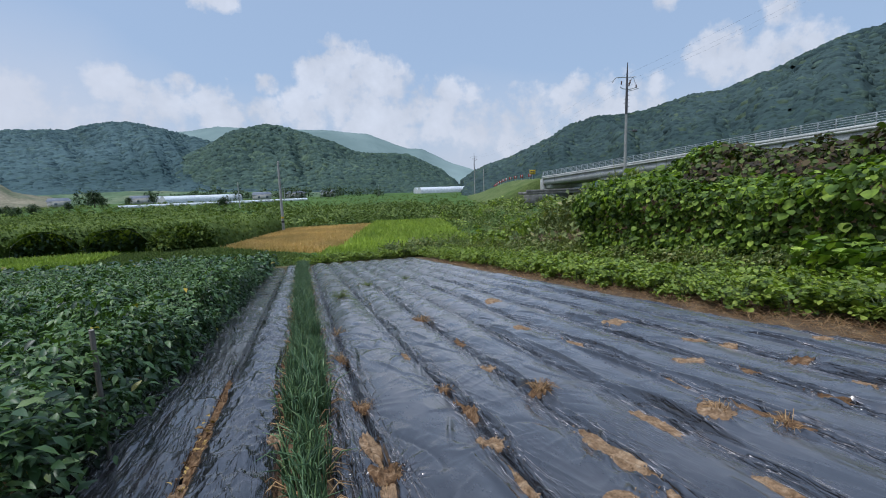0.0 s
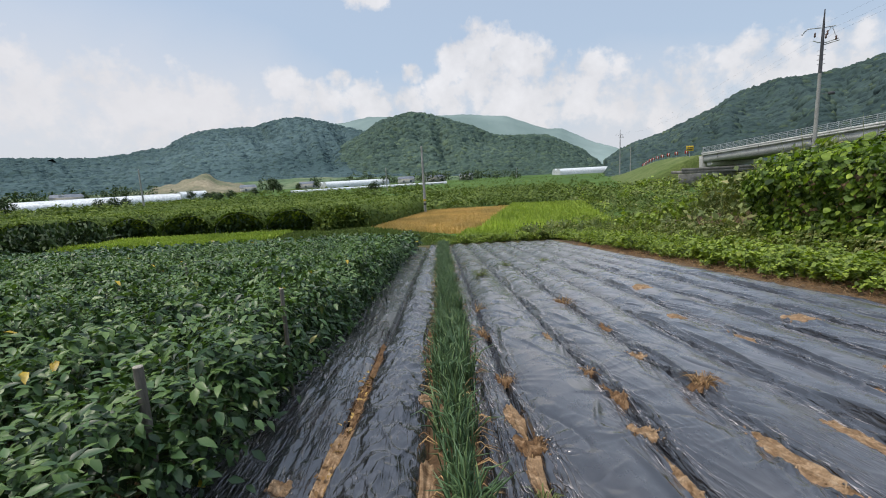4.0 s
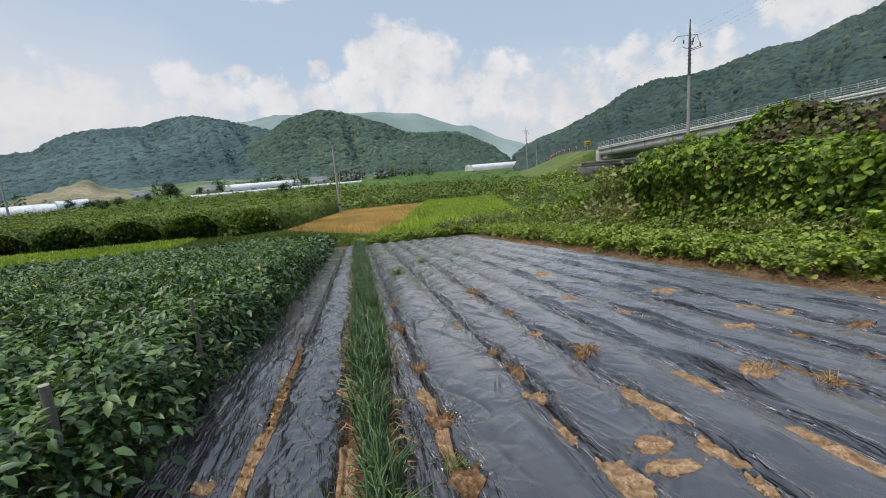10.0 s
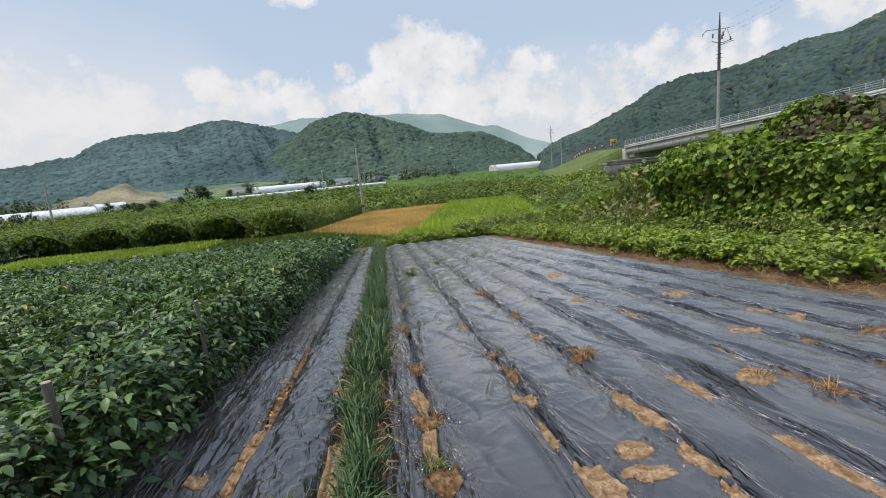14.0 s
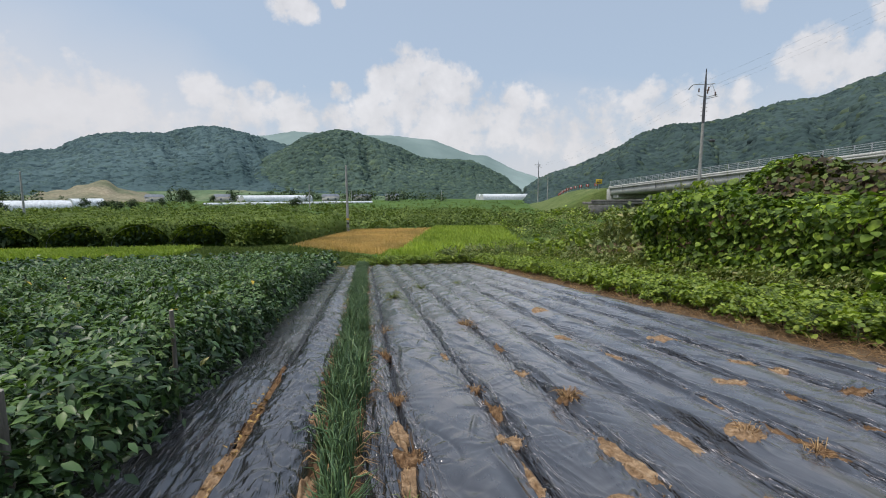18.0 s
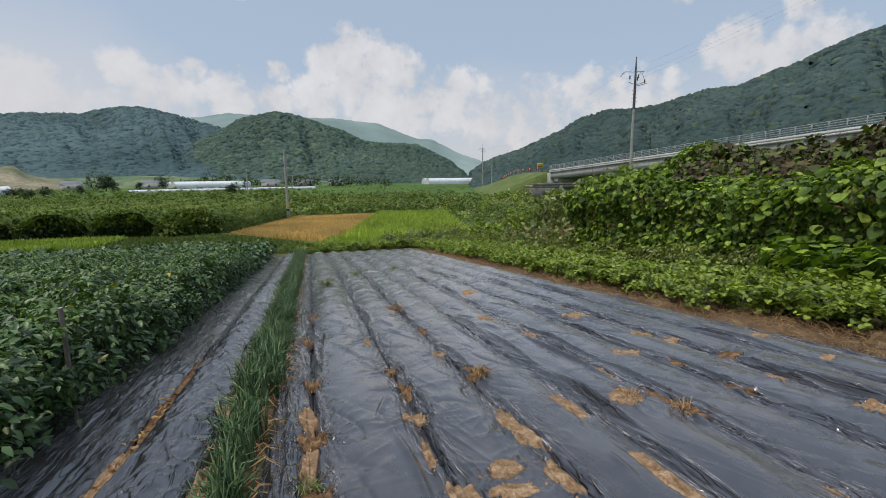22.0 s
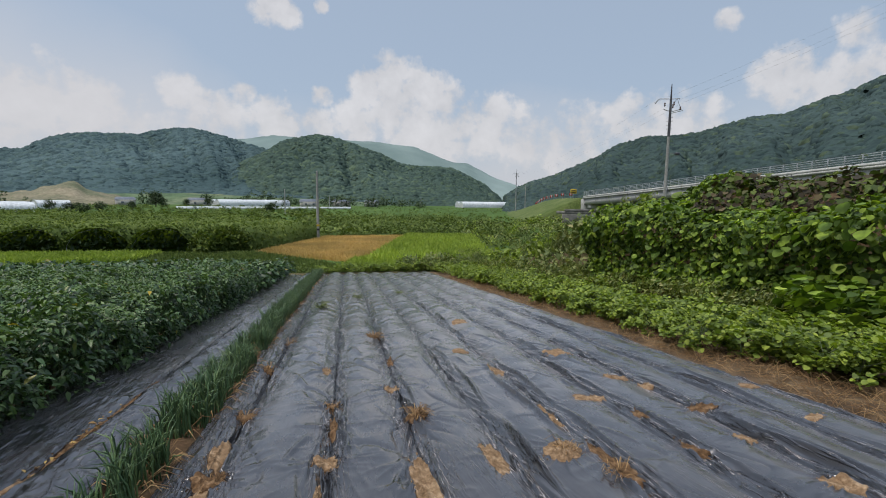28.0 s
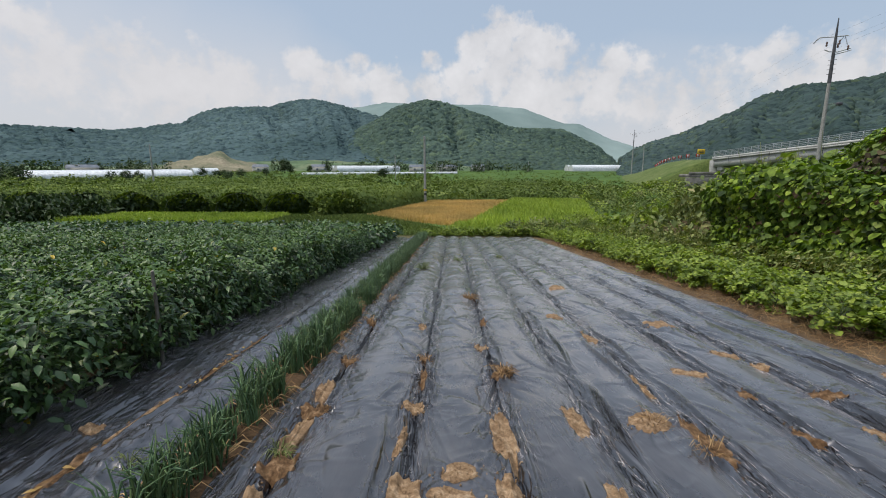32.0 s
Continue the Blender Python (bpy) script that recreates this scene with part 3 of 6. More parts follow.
# soil that holds the film down: u across, y along, half width, half length, turn, height, damp
HEAPS_A = [(0.51, 2.57, 0.115, 0.11, 10, 0.035, 1), (0.52, 1.85, 0.10, 0.14, -20, 0.04, 1), (0.48, 2.25, 0.052, 0.32, -3, 0.015, 0), (0.47, 2.98, 0.058, 0.26, 3, 0.018, 0),
           (0.50, 3.77, 0.07, 0.09, 0, 0.03, 1), (0.46, 5.30, 0.06, 0.12, 0, 0.02, 1), (0.50, 1.40, 0.06, 0.25, 4, 0.02, 0),
           (1.26, 2.64, 0.095, 0.085, 0, 0.03, 0), (1.22, 2.10, 0.030, 0.22, -4, 0.008, 0), (1.30, 1.55, 0.10, 0.19, 8, 0.025, 0), (1.30, 3.25, 0.035, 0.24, 3, 0.008, 1),
           (1.28, 3.80, 0.06, 0.07, 0, 0.03, 1), (1.18, 4.97, 0.05, 0.14, 0, 0.012, 0)]
HEAPS_B = [(2.03, 3.30, 0.095, 0.085, 0, 0.045, 1), (1.91, 2.18, 0.078, 0.36, 2, 0.018, 0), (1.88, 1.54, 0.072, 0.17, 2, 0.018, 0), (1.84, 1.24, 0.032, 0.12, 0, 0.012, 0),
           (1.88, 4.16, 0.085, 0.10, 0, 0.02, 0), (1.86, 6.85, 0.10, 0.11, 0, 0.045, 1), (1.60, 1.72, 0.13, 0.10, 30, 0.014, 0), (1.55, 1.50, 0.15, 0.065, -25, 0.014, 0),
           (2.46, 2.40, 0.065, 0.25, 2, 0.014, 0), (2.45, 1.35, 0.070, 0.34, -2, 0.02, 0), (1.98, 5.3, 0.04, 0.2, 0, 0.01, 1)]
HEAPS_C = [(3.00, 2.34, 0.155, 0.12, 20, 0.022, 0), (3.24, 3.05, 0.028, 0.27, 2, 0.01, 0), (3.01, 5.53, 0.12, 0.15, 0, 0.018, 0), (3.22, 4.58, 0.085, 0.20, 8, 0.014, 0),
           (3.57, 7.80, 0.15, 0.20, 0, 0.02, 0), (3.28, 2.14, 0.075, 0.34, 5, 0.022, 1), (3.20, 0.87, 0.025, 0.12, 4, 0.01, 0), (3.78, 3.35, 0.18, 0.10, -16, 0.015, 0),
           (4.32, 5.09, 0.16, 0.17, 15, 0.016, 0), (4.48, 3.91, 0.15, 0.11, -15, 0.016, 0), (4.06, 2.90, 0.055, 0.11, 0, 0.014, 1), (4.66, 3.59, 0.07, 0.09, 0, 0.014, 0),
           (4.72, 2.85, 0.15, 0.09, 0, 0.016, 1), (3.98, 2.16, 0.05, 0.17, 5, 0.014, 1), (4.55, 2.22, 0.10, 0.09, 0, 0.016, 0), (4.52, 1.47, 0.12, 0.10, 0, 0.016, 0)]
HEAPS_D = [(5.70, 3.24, 0.12, 0.09, 0, 0.016, 0), (5.50, 2.40, 0.11, 0.05, 10, 0.014, 0), (-0.72, 1.70, 0.060, 0.52, 0, 0.03, 1), (-0.72, 2.65, 0.060, 0.52, 0, 0.03, 0),
           (-0.72, 3.55, 0.050, 0.48, 0, 0.03, 1), (-0.72, 4.7, 0.045, 0.6, 0, 0.03, 1), (-0.95, 2.30, 0.060, 0.075, 0, 0.014, 0), (-0.17, 3.34, 0.06, 0.12, 0, 0.03, 0), (-0.15, 4.23, 0.07, 0.13, 0, 0.03, 1),
           (-0.13, 2.05, 0.055, 0.44, 0, 0.03, 0), (-0.16, 5.4, 0.05, 0.2, 0, 0.03, 1)]
HEAPS = HEAPS_A + HEAPS_B + HEAPS_C + HEAPS_D


def bed_folds(n):
    """Long folds of one bed: start, length, place across, drift, height, slant side."""
    lo, hi, crown, style = BEDS[n]
    g = np.random.default_rng(1300 + n)
    out = []
    for q in range(22 if style == "bed" else 8):
        edge = 0.015 + 0.15 * g.uniform() ** 1.6
        u0 = lo + edge if q % 2 else hi - edge
        out.append((0.7 + 11 * g.uniform() ** 1.4, g.uniform(0.5, 2.2), u0, g.normal(0, 0.05), g.uniform(0.016, 0.040), 1 if g.uniform() < 0.5 else -1))
    if style == "bed":
        for q in range(5):
            out.append((1.2 + 7 * g.uniform(), g.uniform(0.25, 0.7), lo + (hi - lo) * g.uniform(0.2, 0.8), g.choice([-1, 1]) * g.uniform(0.12, 0.4), g.uniform(0.010, 0.022), 1 if g.uniform() < 0.5 else -1))
    return out


FOLDS = [bed_folds(n) for n in range(len(BEDS))]


def film_height(u, y, n):
    """Crowned bed: slack swells, pleats at the furrows, long folds, and fans of creases round the soil."""
    lo, hi, crown, style = BEDS[n]
    width = hi - lo
    s = np.clip((u - lo) / width, 0, 1)
    env = np.sin(np.pi * s) ** 0.5
    edge = np.minimum(s, 1 - s) * width
    side = np.where(s < 0.5, 1.0, -1.0)
    far = sstep(y, 3.0, 9.0)
    amt = 0.25 + 0.75 * sstep(vnoise(u * 1.1 + n, y * 0.8, 15), -0.3, 0.6)
    if style == "slant":
        z = crown * (0.55 * np.sin(np.pi * s) ** 0.5 + 0.5 * (1 - s))
        z = z + 0.008 * fnoise(u * 9.0 + y * 0.8, y * 1.1, 23, 2) * env
        z = z + (0.016 * (1 - np.abs(vnoise(u * 15.0 + y * 1.4, y * 0.8, 24))) ** 5 + 0.009 * (1 - np.abs(vnoise(u * 30.0 - y * 2.5, y * 1.2, 25))) ** 4) * env
    elif style == "crumple":
        z = crown * np.sin(np.pi * s) ** 0.5
        z = z + 0.020 * fnoise(u * 7.0 + 0.8 * y, y * 5.5, 26, 3) * env
        z = z + 0.026 * (1 - np.abs(vnoise(u * 9.0 + y * 3.0, y * 4.2, 27))) ** 5 * env * amt + 0.016 * (1 - np.abs(vnoise(u * 16.0 - y * 6.0, y * 6.0, 28))) ** 4 * env
    elif style == "pleat":
        z = crown * np.sin(np.pi * s) ** 0.7
        z = z + 0.022 * (1 - np.abs(vnoise(u * 26.0 + 0.9 * y, y * 1.2, 29))) ** 4 * env + 0.012 * (1 - np.abs(vnoise(u * 40.0 - 2.0 * y, y * 2.2, 31))) ** 4 * env
    else:
        z = crown * (0.75 + 0.45 * far) * np.sin(np.pi * s) ** (0.8 if n < 6 else 1.1)
        z = z + 0.010 * fnoise(u * 1.9 + 0.5 * y + n, y * 1.7 - 0.4 * u, 14, 2) * env
        z = z + (0.003 + 0.016 * far) * fnoise(u * 3.1 + 0.8 * y, y * 3.0 - 0.9 * u, 19, 3) * env
        near_edge = np.exp(-edge / 0.085)
        z = z + (0.042 * (1 - np.abs(vnoise(u * 13.0 + side * y * 3.0, y * 1.1, 11))) ** 5 + 0.020 * (1 - np.abs(vnoise(u * 31.0 + side * y * 5.5, y * 1.8, 12))) ** 4) * (near_edge + 0.05) * amt
        dent = 1 - np.abs(vnoise((u * 0.90 + y * 0.44) * 5.0, (y * 0.90 - u * 0.44) * 1.3, 13))
        z = z - 0.016 * dent ** 10 * sstep(vnoise(u * 1.7 + 9, y * 1.2, 16), -0.1, 0.45)
        short = 1 - np.abs(vnoise((u * 0.5 - y * 0.86) * 6.5, (y * 0.5 + u * 0.86) * 2.2, 17))
        z = z + 0.018 * short ** 9 * sstep(vnoise(u * 2.3, y * 1.9 + 4, 18), 0.15, 0.6) * (0.35 + 0.65 * far) * env
    for y0, L, u0, drift, high, lean in FOLDS[n]:
        t = (y - y0) / L
        sel = (t > 0) & (t < 1)
        if not np.any(sel):
            continue
        d = (u - u0 - drift * (y - y0) - 0.012 * np.sin(y * 5.1 + u0 * 9)) * lean
        z = z + np.where(sel, high * np.sin(np.pi * np.clip(t, 0, 1)) ** 0.7 * np.exp(-np.where(d < 0, (d / 0.013) ** 2, (d / 0.030) ** 2)), 0)
    return z + heap_creases(u, y)


def heap_creases(U, Y):
    z = np.zeros_like(U)
    for hu, hy, rw, rl, turn, hh, damp in HEAPS:
        dx, dy = U - hu, Y - hy
        sel = (np.abs(dx) < rw + 0.5) & (np.abs(dy) < rl + 0.6)
        if not sel.any():
            continue
        dx, dy = dx[sel], dy[sel]
        r = np.sqrt((dx / rw) ** 2 + (dy / rl) ** 2)
        out = np.maximum(r - 1, 0) * np.sqrt(dx * dx + dy * dy) / np.maximum(r, 1e-3)
        th = np.arctan2(dy / rl, dx / rw)
        ray = 1 - np.abs(vnoise(th * 2.4 + 40 + hu * 7, out * 2.0 + hy * 3, 21))
        ray2 = 1 - np.abs(vnoise(th * 4.0 + 11 + hu * 5, out * 3.0 + hy * 5, 22))
        strong = 0.6 + 0.4 * math.sin(hu * 31 + hy * 17) + 0.5 * damp
        z[sel] += strong * (0.034 * ray ** 5 + 0.018 * ray2 ** 4) * np.exp(-out / 0.13) * sstep(r, 0.7, 1.1) - 0.010 * np.exp(-(r / 1.0) ** 4)
    return z


ys = np.concatenate([np.arange(NEAR, 0.7, 0.07), np.arange(0.7, 4.2, 0.016), np.arange(4.2, 7.2, 0.028), np.arange(7.2, 11.0, 0.05), np.arange(11.0, FAR + 0.05, 0.085)])


def film_strip(n, across, label):
    lo, hi, crown, style = BEDS[n]
    over = 0.03
    u = np.linspace(lo - over, hi + over, across)
    U, Y = np.meshgrid(u, ys, indexing="ij")
    Z = film_height(U, Y, n)
    tuck = sstep(np.minimum(U - (lo - over), hi + over - U), 0, 0.045)
    sunk = 0.03 if style == "bed" and n > 4 else 0.06
    Z = Z * tuck - sunk * (1 - tuck) + 0.004 * (n % 2)
    # the far end is buried
    Z = Z - 0.25 * sstep(Y, FAR - 0.35, FAR + 0.05)
    X = row_x(U, Y)
    V = np.stack([X, Y, plane_z(X, Y) + Z], -1).reshape(-1, 3)
    cover = {"slant": M_darkfilm, "crumple": M_midfilm, "pleat": M_midfilm, "bed": M_film}[style]
    ob = thing("mulch_film", label, "plastic film", "film covered beds", at=(float(row_x((lo + hi) / 2, 0)), 0, 0))
    V = V.reshape(len(u), len(ys), 3) - np.array(ob.location)
    e = 5
    s = np.clip((U - lo) / (hi - lo), 0, 1)
    edge = np.minimum(s, 1 - s) * (hi - lo)
    patchy = sstep(vnoise(U * 1.3 + n * 5, Y * 0.9, 45), -0.5, 0.5)
    pull = {"slant": 0.20, "crumple": 0.08, "pleat": 0.6, "bed": 0.0}[style] + (np.exp(-(edge / 0.11) ** 2) if style == "bed" else 0) * (0.35 + 0.65 * patchy)
    pull = pull + 0.12 * sstep(vnoise(U * 1.9 + 3, Y * 1.2, 46), 0.25, 0.8)
    for name, a, b in (("tucked_edge", 0, e + 1), ("sheet", e, len(u) - e), ("tucked_edge", len(u) - e - 1, len(u))):
        part(name, (V[a:b].reshape(-1, 3), grid_faces(b - a, len(ys))), cover, ob, smooth=True).data.attributes.new("pull", "FLOAT", "POINT").data.foreach_set("value", np.ascontiguousarray(pull[a:b], np.float32).ravel())


for n in range(3, 11):
    film_strip(n, 78, "glossy black plastic mulch film pulled over a raised bed")
film_strip(1, 64, "crumpled black plastic film on the narrow bed beside the onions")
film_strip(0, 84, "slanting black plastic film at the foot of the pepper plants")
film_strip(2, 40, "pleated black plastic film edge along the onion row")


def film_top(u, y):
    """Height of the film over the slope."""
    u, y = np.atleast_1d(np.asarray(u, float)), np.atleast_1d(np.asarray(y, float))
    z = np.zeros(u.shape)
    for n, (lo, hi, crown, style) in enumerate(BEDS):
        sel = (u >= lo) & (u < hi)
        if sel.any():
            z[sel] = film_height(u[sel], y[sel], n) * sstep(np.minimum(u[sel] - lo + 0.03, hi + 0.03 - u[sel]), 0, 0.045)
    return z


# ---- soil on the film ----
def blob(seed, rings=(0.7, 1.0, 0.8), sides=6):
    """A low lump: a clod of earth or a tree crown."""
    g = np.random.default_rng(seed)
    zs = np.array([-1.6, 0.0, 0.72])[-len(rings):] if len(rings) == 3 else np.array([-1.0, 0.6])
    V = []
    for z, r in zip(zs, rings):
        a = np.linspace(0, 2 * np.pi, sides, endpoint=False) + g.uniform(0, 1)
        q = r * g.uniform(0.75, 1.2, sides) * 0.62
        V.append(np.stack([np.cos(a) * q, np.sin(a) * q, z + g.uniform(-0.12, 0.12, sides)], -1))
    V = np.concatenate(V + [np.array([[0, 0, 1.05]])])
    i = np.arange(len(rings) * sides).reshape(len(rings), sides)
    j = np.roll(i, -1, 1)
    F = np.stack([i[:-1], j[:-1], j[1:], i[1:]], -1).reshape(-1, 4)
    top = np.stack([i[-1], j[-1], np.full(sides, len(V) - 1)], -1)
    return V, np.concatenate([quads_to_tris(F), top])


def soil_heap(u, y, rw, rl, turn, h, damp, seed):
    """A thin ragged patch with clods, thicker in the middle."""
    na, nr = 44, 9
    a = np.linspace(0, 2 * np.pi, na, endpoint=False)
    ca, sa = np.cos(a), np.sin(a)
    edge = 1 + 0.26 * vnoise(ca * 1.6 + seed * 9, sa * 1.6 + seed * 1.7, 5) + 0.11 * vnoise(ca * 4 + seed, sa * 4 + 2.0 + seed, 6) + 0.05 * vnoise(ca * 10 + seed, sa * 10, 7)
    rr = np.linspace(0.06, 1.0, nr)
    A, R = np.meshgrid(a, rr, indexing="ij")
    E = np.repeat(edge[:, None], nr, 1)
    t = radians(turn)
    px, py = np.sign(np.cos(A)) * np.abs(np.cos(A)) ** 0.75 * R * E * rw, np.sign(np.sin(A)) * np.abs(np.sin(A)) ** 0.75 * R * E * rl
    lx, ly = px * math.cos(t) - py * math.sin(t), px * math.sin(t) + py * math.cos(t)
    UU, YY = u + lx, y + ly
    base = film_top(UU.ravel(), YY.ravel()).reshape(UU.shape)
    level = np.percentile(base, 55)
    clod = 0.012 * np.maximum(vnoise(lx * 34 + seed, ly * 34, 8), -0.2) + 0.006 * vnoise(lx * 80, ly * 80 + seed, 9)
    top = np.maximum(base, level * 0.7) + 0.005 + h * (1 - R ** 2) + clod * (1 - R ** 4)
    top = np.where(R > 0.99, base - 0.010, top)
    X = row_x(UU, YY)
    V = np.stack([X, YY, plane_z(X, YY) + top], -1).reshape(-1, 3)
    i = np.arange(na * nr).reshape(na, nr)
    j = np.roll(i, -1, 0)
    F = np.stack([i[:, :-1], j[:, :-1], j[:, 1:], i[:, 1:]], -1).reshape(-1, 4)
    c = V[i[:, 0]].mean(0) + (0, 0, 0.004)
    V = np.concatenate([V, [c]])
    T = np.stack([i[:, 0], np.full(na, len(V) - 1), j[:, 0]], -1)
    # crumbs lying on and round the patch
    g = np.random.default_rng(2000 + seed)
    m = int(14 + 160 * math.sqrt(rw * rl))
    ca, cr = g.uniform(0, 2 * np.pi, m), g.uniform(0.3, 1.35, m)
    ku, ky = u + np.cos(ca) * cr * rw, y + np.sin(ca) * cr * rl
    kx = row_x(ku, ky)
    kz = plane_z(kx, ky) + film_top(ku, ky) + np.where(cr < 1, 0.004 + h * (1 - np.minimum(cr, 1) ** 2), 0.0)
    tv, tf = blob(seed, (1.0, 0.8), 5)
    CV, CF = scatter(tv, tf, turns(m, -30, 30, g), 0.004 + 0.012 * g.uniform(0, 1, m) ** 2.5, np.stack([kx, ky, kz], -1))
    T = np.concatenate([T, CF + len(V)])
    V = np.concatenate([V, CV])
    place = Vector((float(c[0]), float(c[1]), float(c[2])))
    ob = new("soil_patch", mesh_from("soil_patch", V - np.array(place), [F, T], M_dampsoil if damp else M_soil, True))
    ob.location = place
    words = ("damp brown" if damp else "dry ochre")
    tagged(ob, f"patch of {words} soil weighing down the film" if rl < 0.2 else f"long strip of {words} soil lying along the furrow", "soil", "soil on the film")


for n, (u, y, rw, rl, turn, h, damp) in enumerate(HEAPS):
    soil_heap(u, y, rw, rl, turn, h, damp, n + 1)


# ---- hills ----
def ridge_hill(name, crest, d_foot, d_top, d_back, cover, seed, label, rough=1.0, base=-3.6, foot=0.0, sink=0.2):
    """A wooded ridge: summits and saddles given as azimuth and elevation, seen from the field."""
    az = np.linspace(crest[0][0], crest[-1][0], 420)
    rise = np.interp(az, [c[0] for c in crest], [c[1] for c in crest]) - sink
    k = np.hanning(9) / np.hanning(9).sum()
    rise = np.tan(np.radians(np.convolve(np.pad(rise, 4, "edge"), k, "valid")))
    t = np.concatenate([np.linspace(0, 1.06, 105), np.linspace(1.1, 1.5, 9)])
    A, T = np.meshgrid(np.radians(az), t, indexing="ij")
    D = np.where(T <= 1, d_foot + (d_top - d_foot) * T, d_top + (d_back - d_top) * (T - 1) * 2)
    gully = np.abs(fnoise(A * 17 + 0.5 * T, T * 0.9, seed, 3)) * (d_top < 1000)
    part_way = np.sin(np.clip(T, 0, 1) * np.pi / 2) ** 1.1 * (1 - 0.45 * gully * np.sin(np.clip(T, 0, 1) * np.pi))
    low_slope = (base - 1.6) / d_foot
    slope = low_slope + (rise[:, None] - low_slope) * part_way
    Z = 1.6 + D * np.where(T <= 1, slope, rise[:, None]) * np.where(T <= 1, 1, np.cos((T - 1) * np.pi)) - np.where(T > 1, 5 * (T - 1), 0)
    Z = Z + rough * fnoise(A * D / 11, D / 13, seed + 5, 2) * sstep(T, 0.08, 0.2)
    V = np.stack([np.sin(A) * D, np.cos(A) * D, Z], -1)
    low = np.tile(t[:-1] < foot, len(az) - 1).astype(int)
    ob = new(name, mesh_from(name, V.reshape(-1, 3), grid_faces(len(az), len(t)), [cover, M_footfield], True, low))
    tagged(ob, label, "hill", kind="structure")
    return az, rise, V


def forest(name, V, count, size, cover, seed, label, lo=0.02, bare=None):
    """Tree crowns over the front face of a ridge."""
    g = np.random.default_rng(seed)
    na, nt = V.shape[:2]
    tops = 100
    ia = g.uniform(0, na - 1.01, count)
    it = np.where(g.uniform(0, 1, count) < 0.15, g.uniform(0.94, 1, count), lo + (1 - lo) * g.uniform(0, 1, count)) * (tops - 1.01)
    a0, t0 = ia.astype(int), it.astype(int)
    fa, ft = (ia - a0)[:, None], (it - t0)[:, None]
    P = (V[a0, t0] * (1 - fa) + V[a0 + 1, t0] * fa) * (1 - ft) + (V[a0, t0 + 1] * (1 - fa) + V[a0 + 1, t0 + 1] * fa) * ft
    if bare is not None:
        P = P[~bare(P)]
    n = len(P)
    pairs = []
    for v in range(4):
        sel = np.arange(n) % 4 == v
        tv, tf = blob(seed * 10 + v, (0.95, 1.05, 0.66) if v < 3 else (0.9, 0.8, 0.35))
        m = int(sel.sum())
        S = size * (0.55 + 1.25 * g.uniform(0, 1, m) ** 1.7) * (np.hypot(P[sel][:, 0], P[sel][:, 1]) / np.hypot(V[0, tops, 0], V[0, tops, 1])) ** 0.85
        S = np.stack([S * 1.2, S * 1.2, S * (g.uniform(0.42, 0.62, m) if v < 3 else g.uniform(0.6, 0.85, m))], -1)
        pairs.append(scatter(tv, tf, turns(m, -6, 6, g), S, P[sel] - np.stack([S[:, 0] * 0, S[:, 0] * 0, S[:, 2] * 0.62], -1)))
    Vv, Ff = merge(*pairs)
    ob = new(name, mesh_from(name, Vv, Ff, cover, True))
    tagged(ob, label, "forest", kind="stuff")


LEFT = [(-75, 2.6), (-55, 3.0), (-42.5, 3.5), (-38.9, 3.45), (-34.4, 3.4), (-31.3, 3.8), (-30.0, 4.2), (-28.9, 4.24), (-28.1, 4.35), (-26.4, 5.38), (-24.9, 5.98), (-23.4, 6.24), (-20.9, 6.35), (-18.9, 6.51), (-17.5, 7.04),
        (-16.1, 7.29), (-14.3, 7.49), (-12.8, 7.22), (-10.9, 6.86), (-9.8, 6.5), (-7.5, 5.9), (-4, 5.2), (0, 4.4), (6, 2)]
a1, r1, V1 = ridge_hill("hill_left", LEFT, 330, 760, 1000, M_forestblue, 41, "long wooded ridge behind the greenhouses, haze painted into its blue-green", 0.4, foot=0.12)
FRONT = [(-16, 0.3), (-13, 2.0), (-11.0, 3.2), (-8.5, 4.6), (-6.1, 5.8), (-4.8, 6.81), (-3.1, 7.26), (-0.9, 7.72), (1.3, 7.38), (4.0, 6.47), (6.3, 5.77), (8.6, 4.68), (10.5, 4.32), (13.5, 4.24), (15.4, 4.05),
         (17.3, 3.21), (19.6, 1.97), (21.2, 0.52), (22.2, -0.3)]
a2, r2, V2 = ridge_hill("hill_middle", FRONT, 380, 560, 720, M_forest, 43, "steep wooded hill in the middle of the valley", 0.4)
RIGHT = [(22.3, 0.9), (23.6, 1.85), (25.6, 2.7), (28.3, 3.5), (30.9, 4.71), (33.0, 5.55), (35.1, 6.82), (37.8, 7.63), (40.5, 7.55), (41.9, 7.73), (43.4, 7.89), (45.4, 8.42), (47.6, 8.99), (49.8, 9.12), (51.0, 9.19),
         (52.4, 9.75), (53.9, 10.31), (55.2, 10.55), (56.8, 11.34), (60.1, 12.6), (63, 12.9), (80, 14), (100, 11)]
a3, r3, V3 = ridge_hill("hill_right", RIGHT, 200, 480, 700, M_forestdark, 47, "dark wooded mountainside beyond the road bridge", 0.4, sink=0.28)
DIST = [(-48, 2.0), (-37, 2.5), (-20, 5.0), (-10, 6.5), (-8.1, 6.8), (-6.1, 7.22), (-3.5, 7.13), (0, 7.0), (3.4, 7.02), (5.9, 7.0), (8.2, 6.7), (10.6, 6.52), (13.5, 5.4), (15.4, 4.66),
        (17.1, 4.65), (18.7, 3.86), (20.6, 2.87), (22.9, 2.1), (24.4, 1.5), (30, 1.0)]
a4, r4, V4 = ridge_hill("hill_distant", DIST, 1000, 1500, 1900, M_forestfar, 53, "distant wooded ridge closing the valley, pale with painted haze", 2.0, sink=0.05)
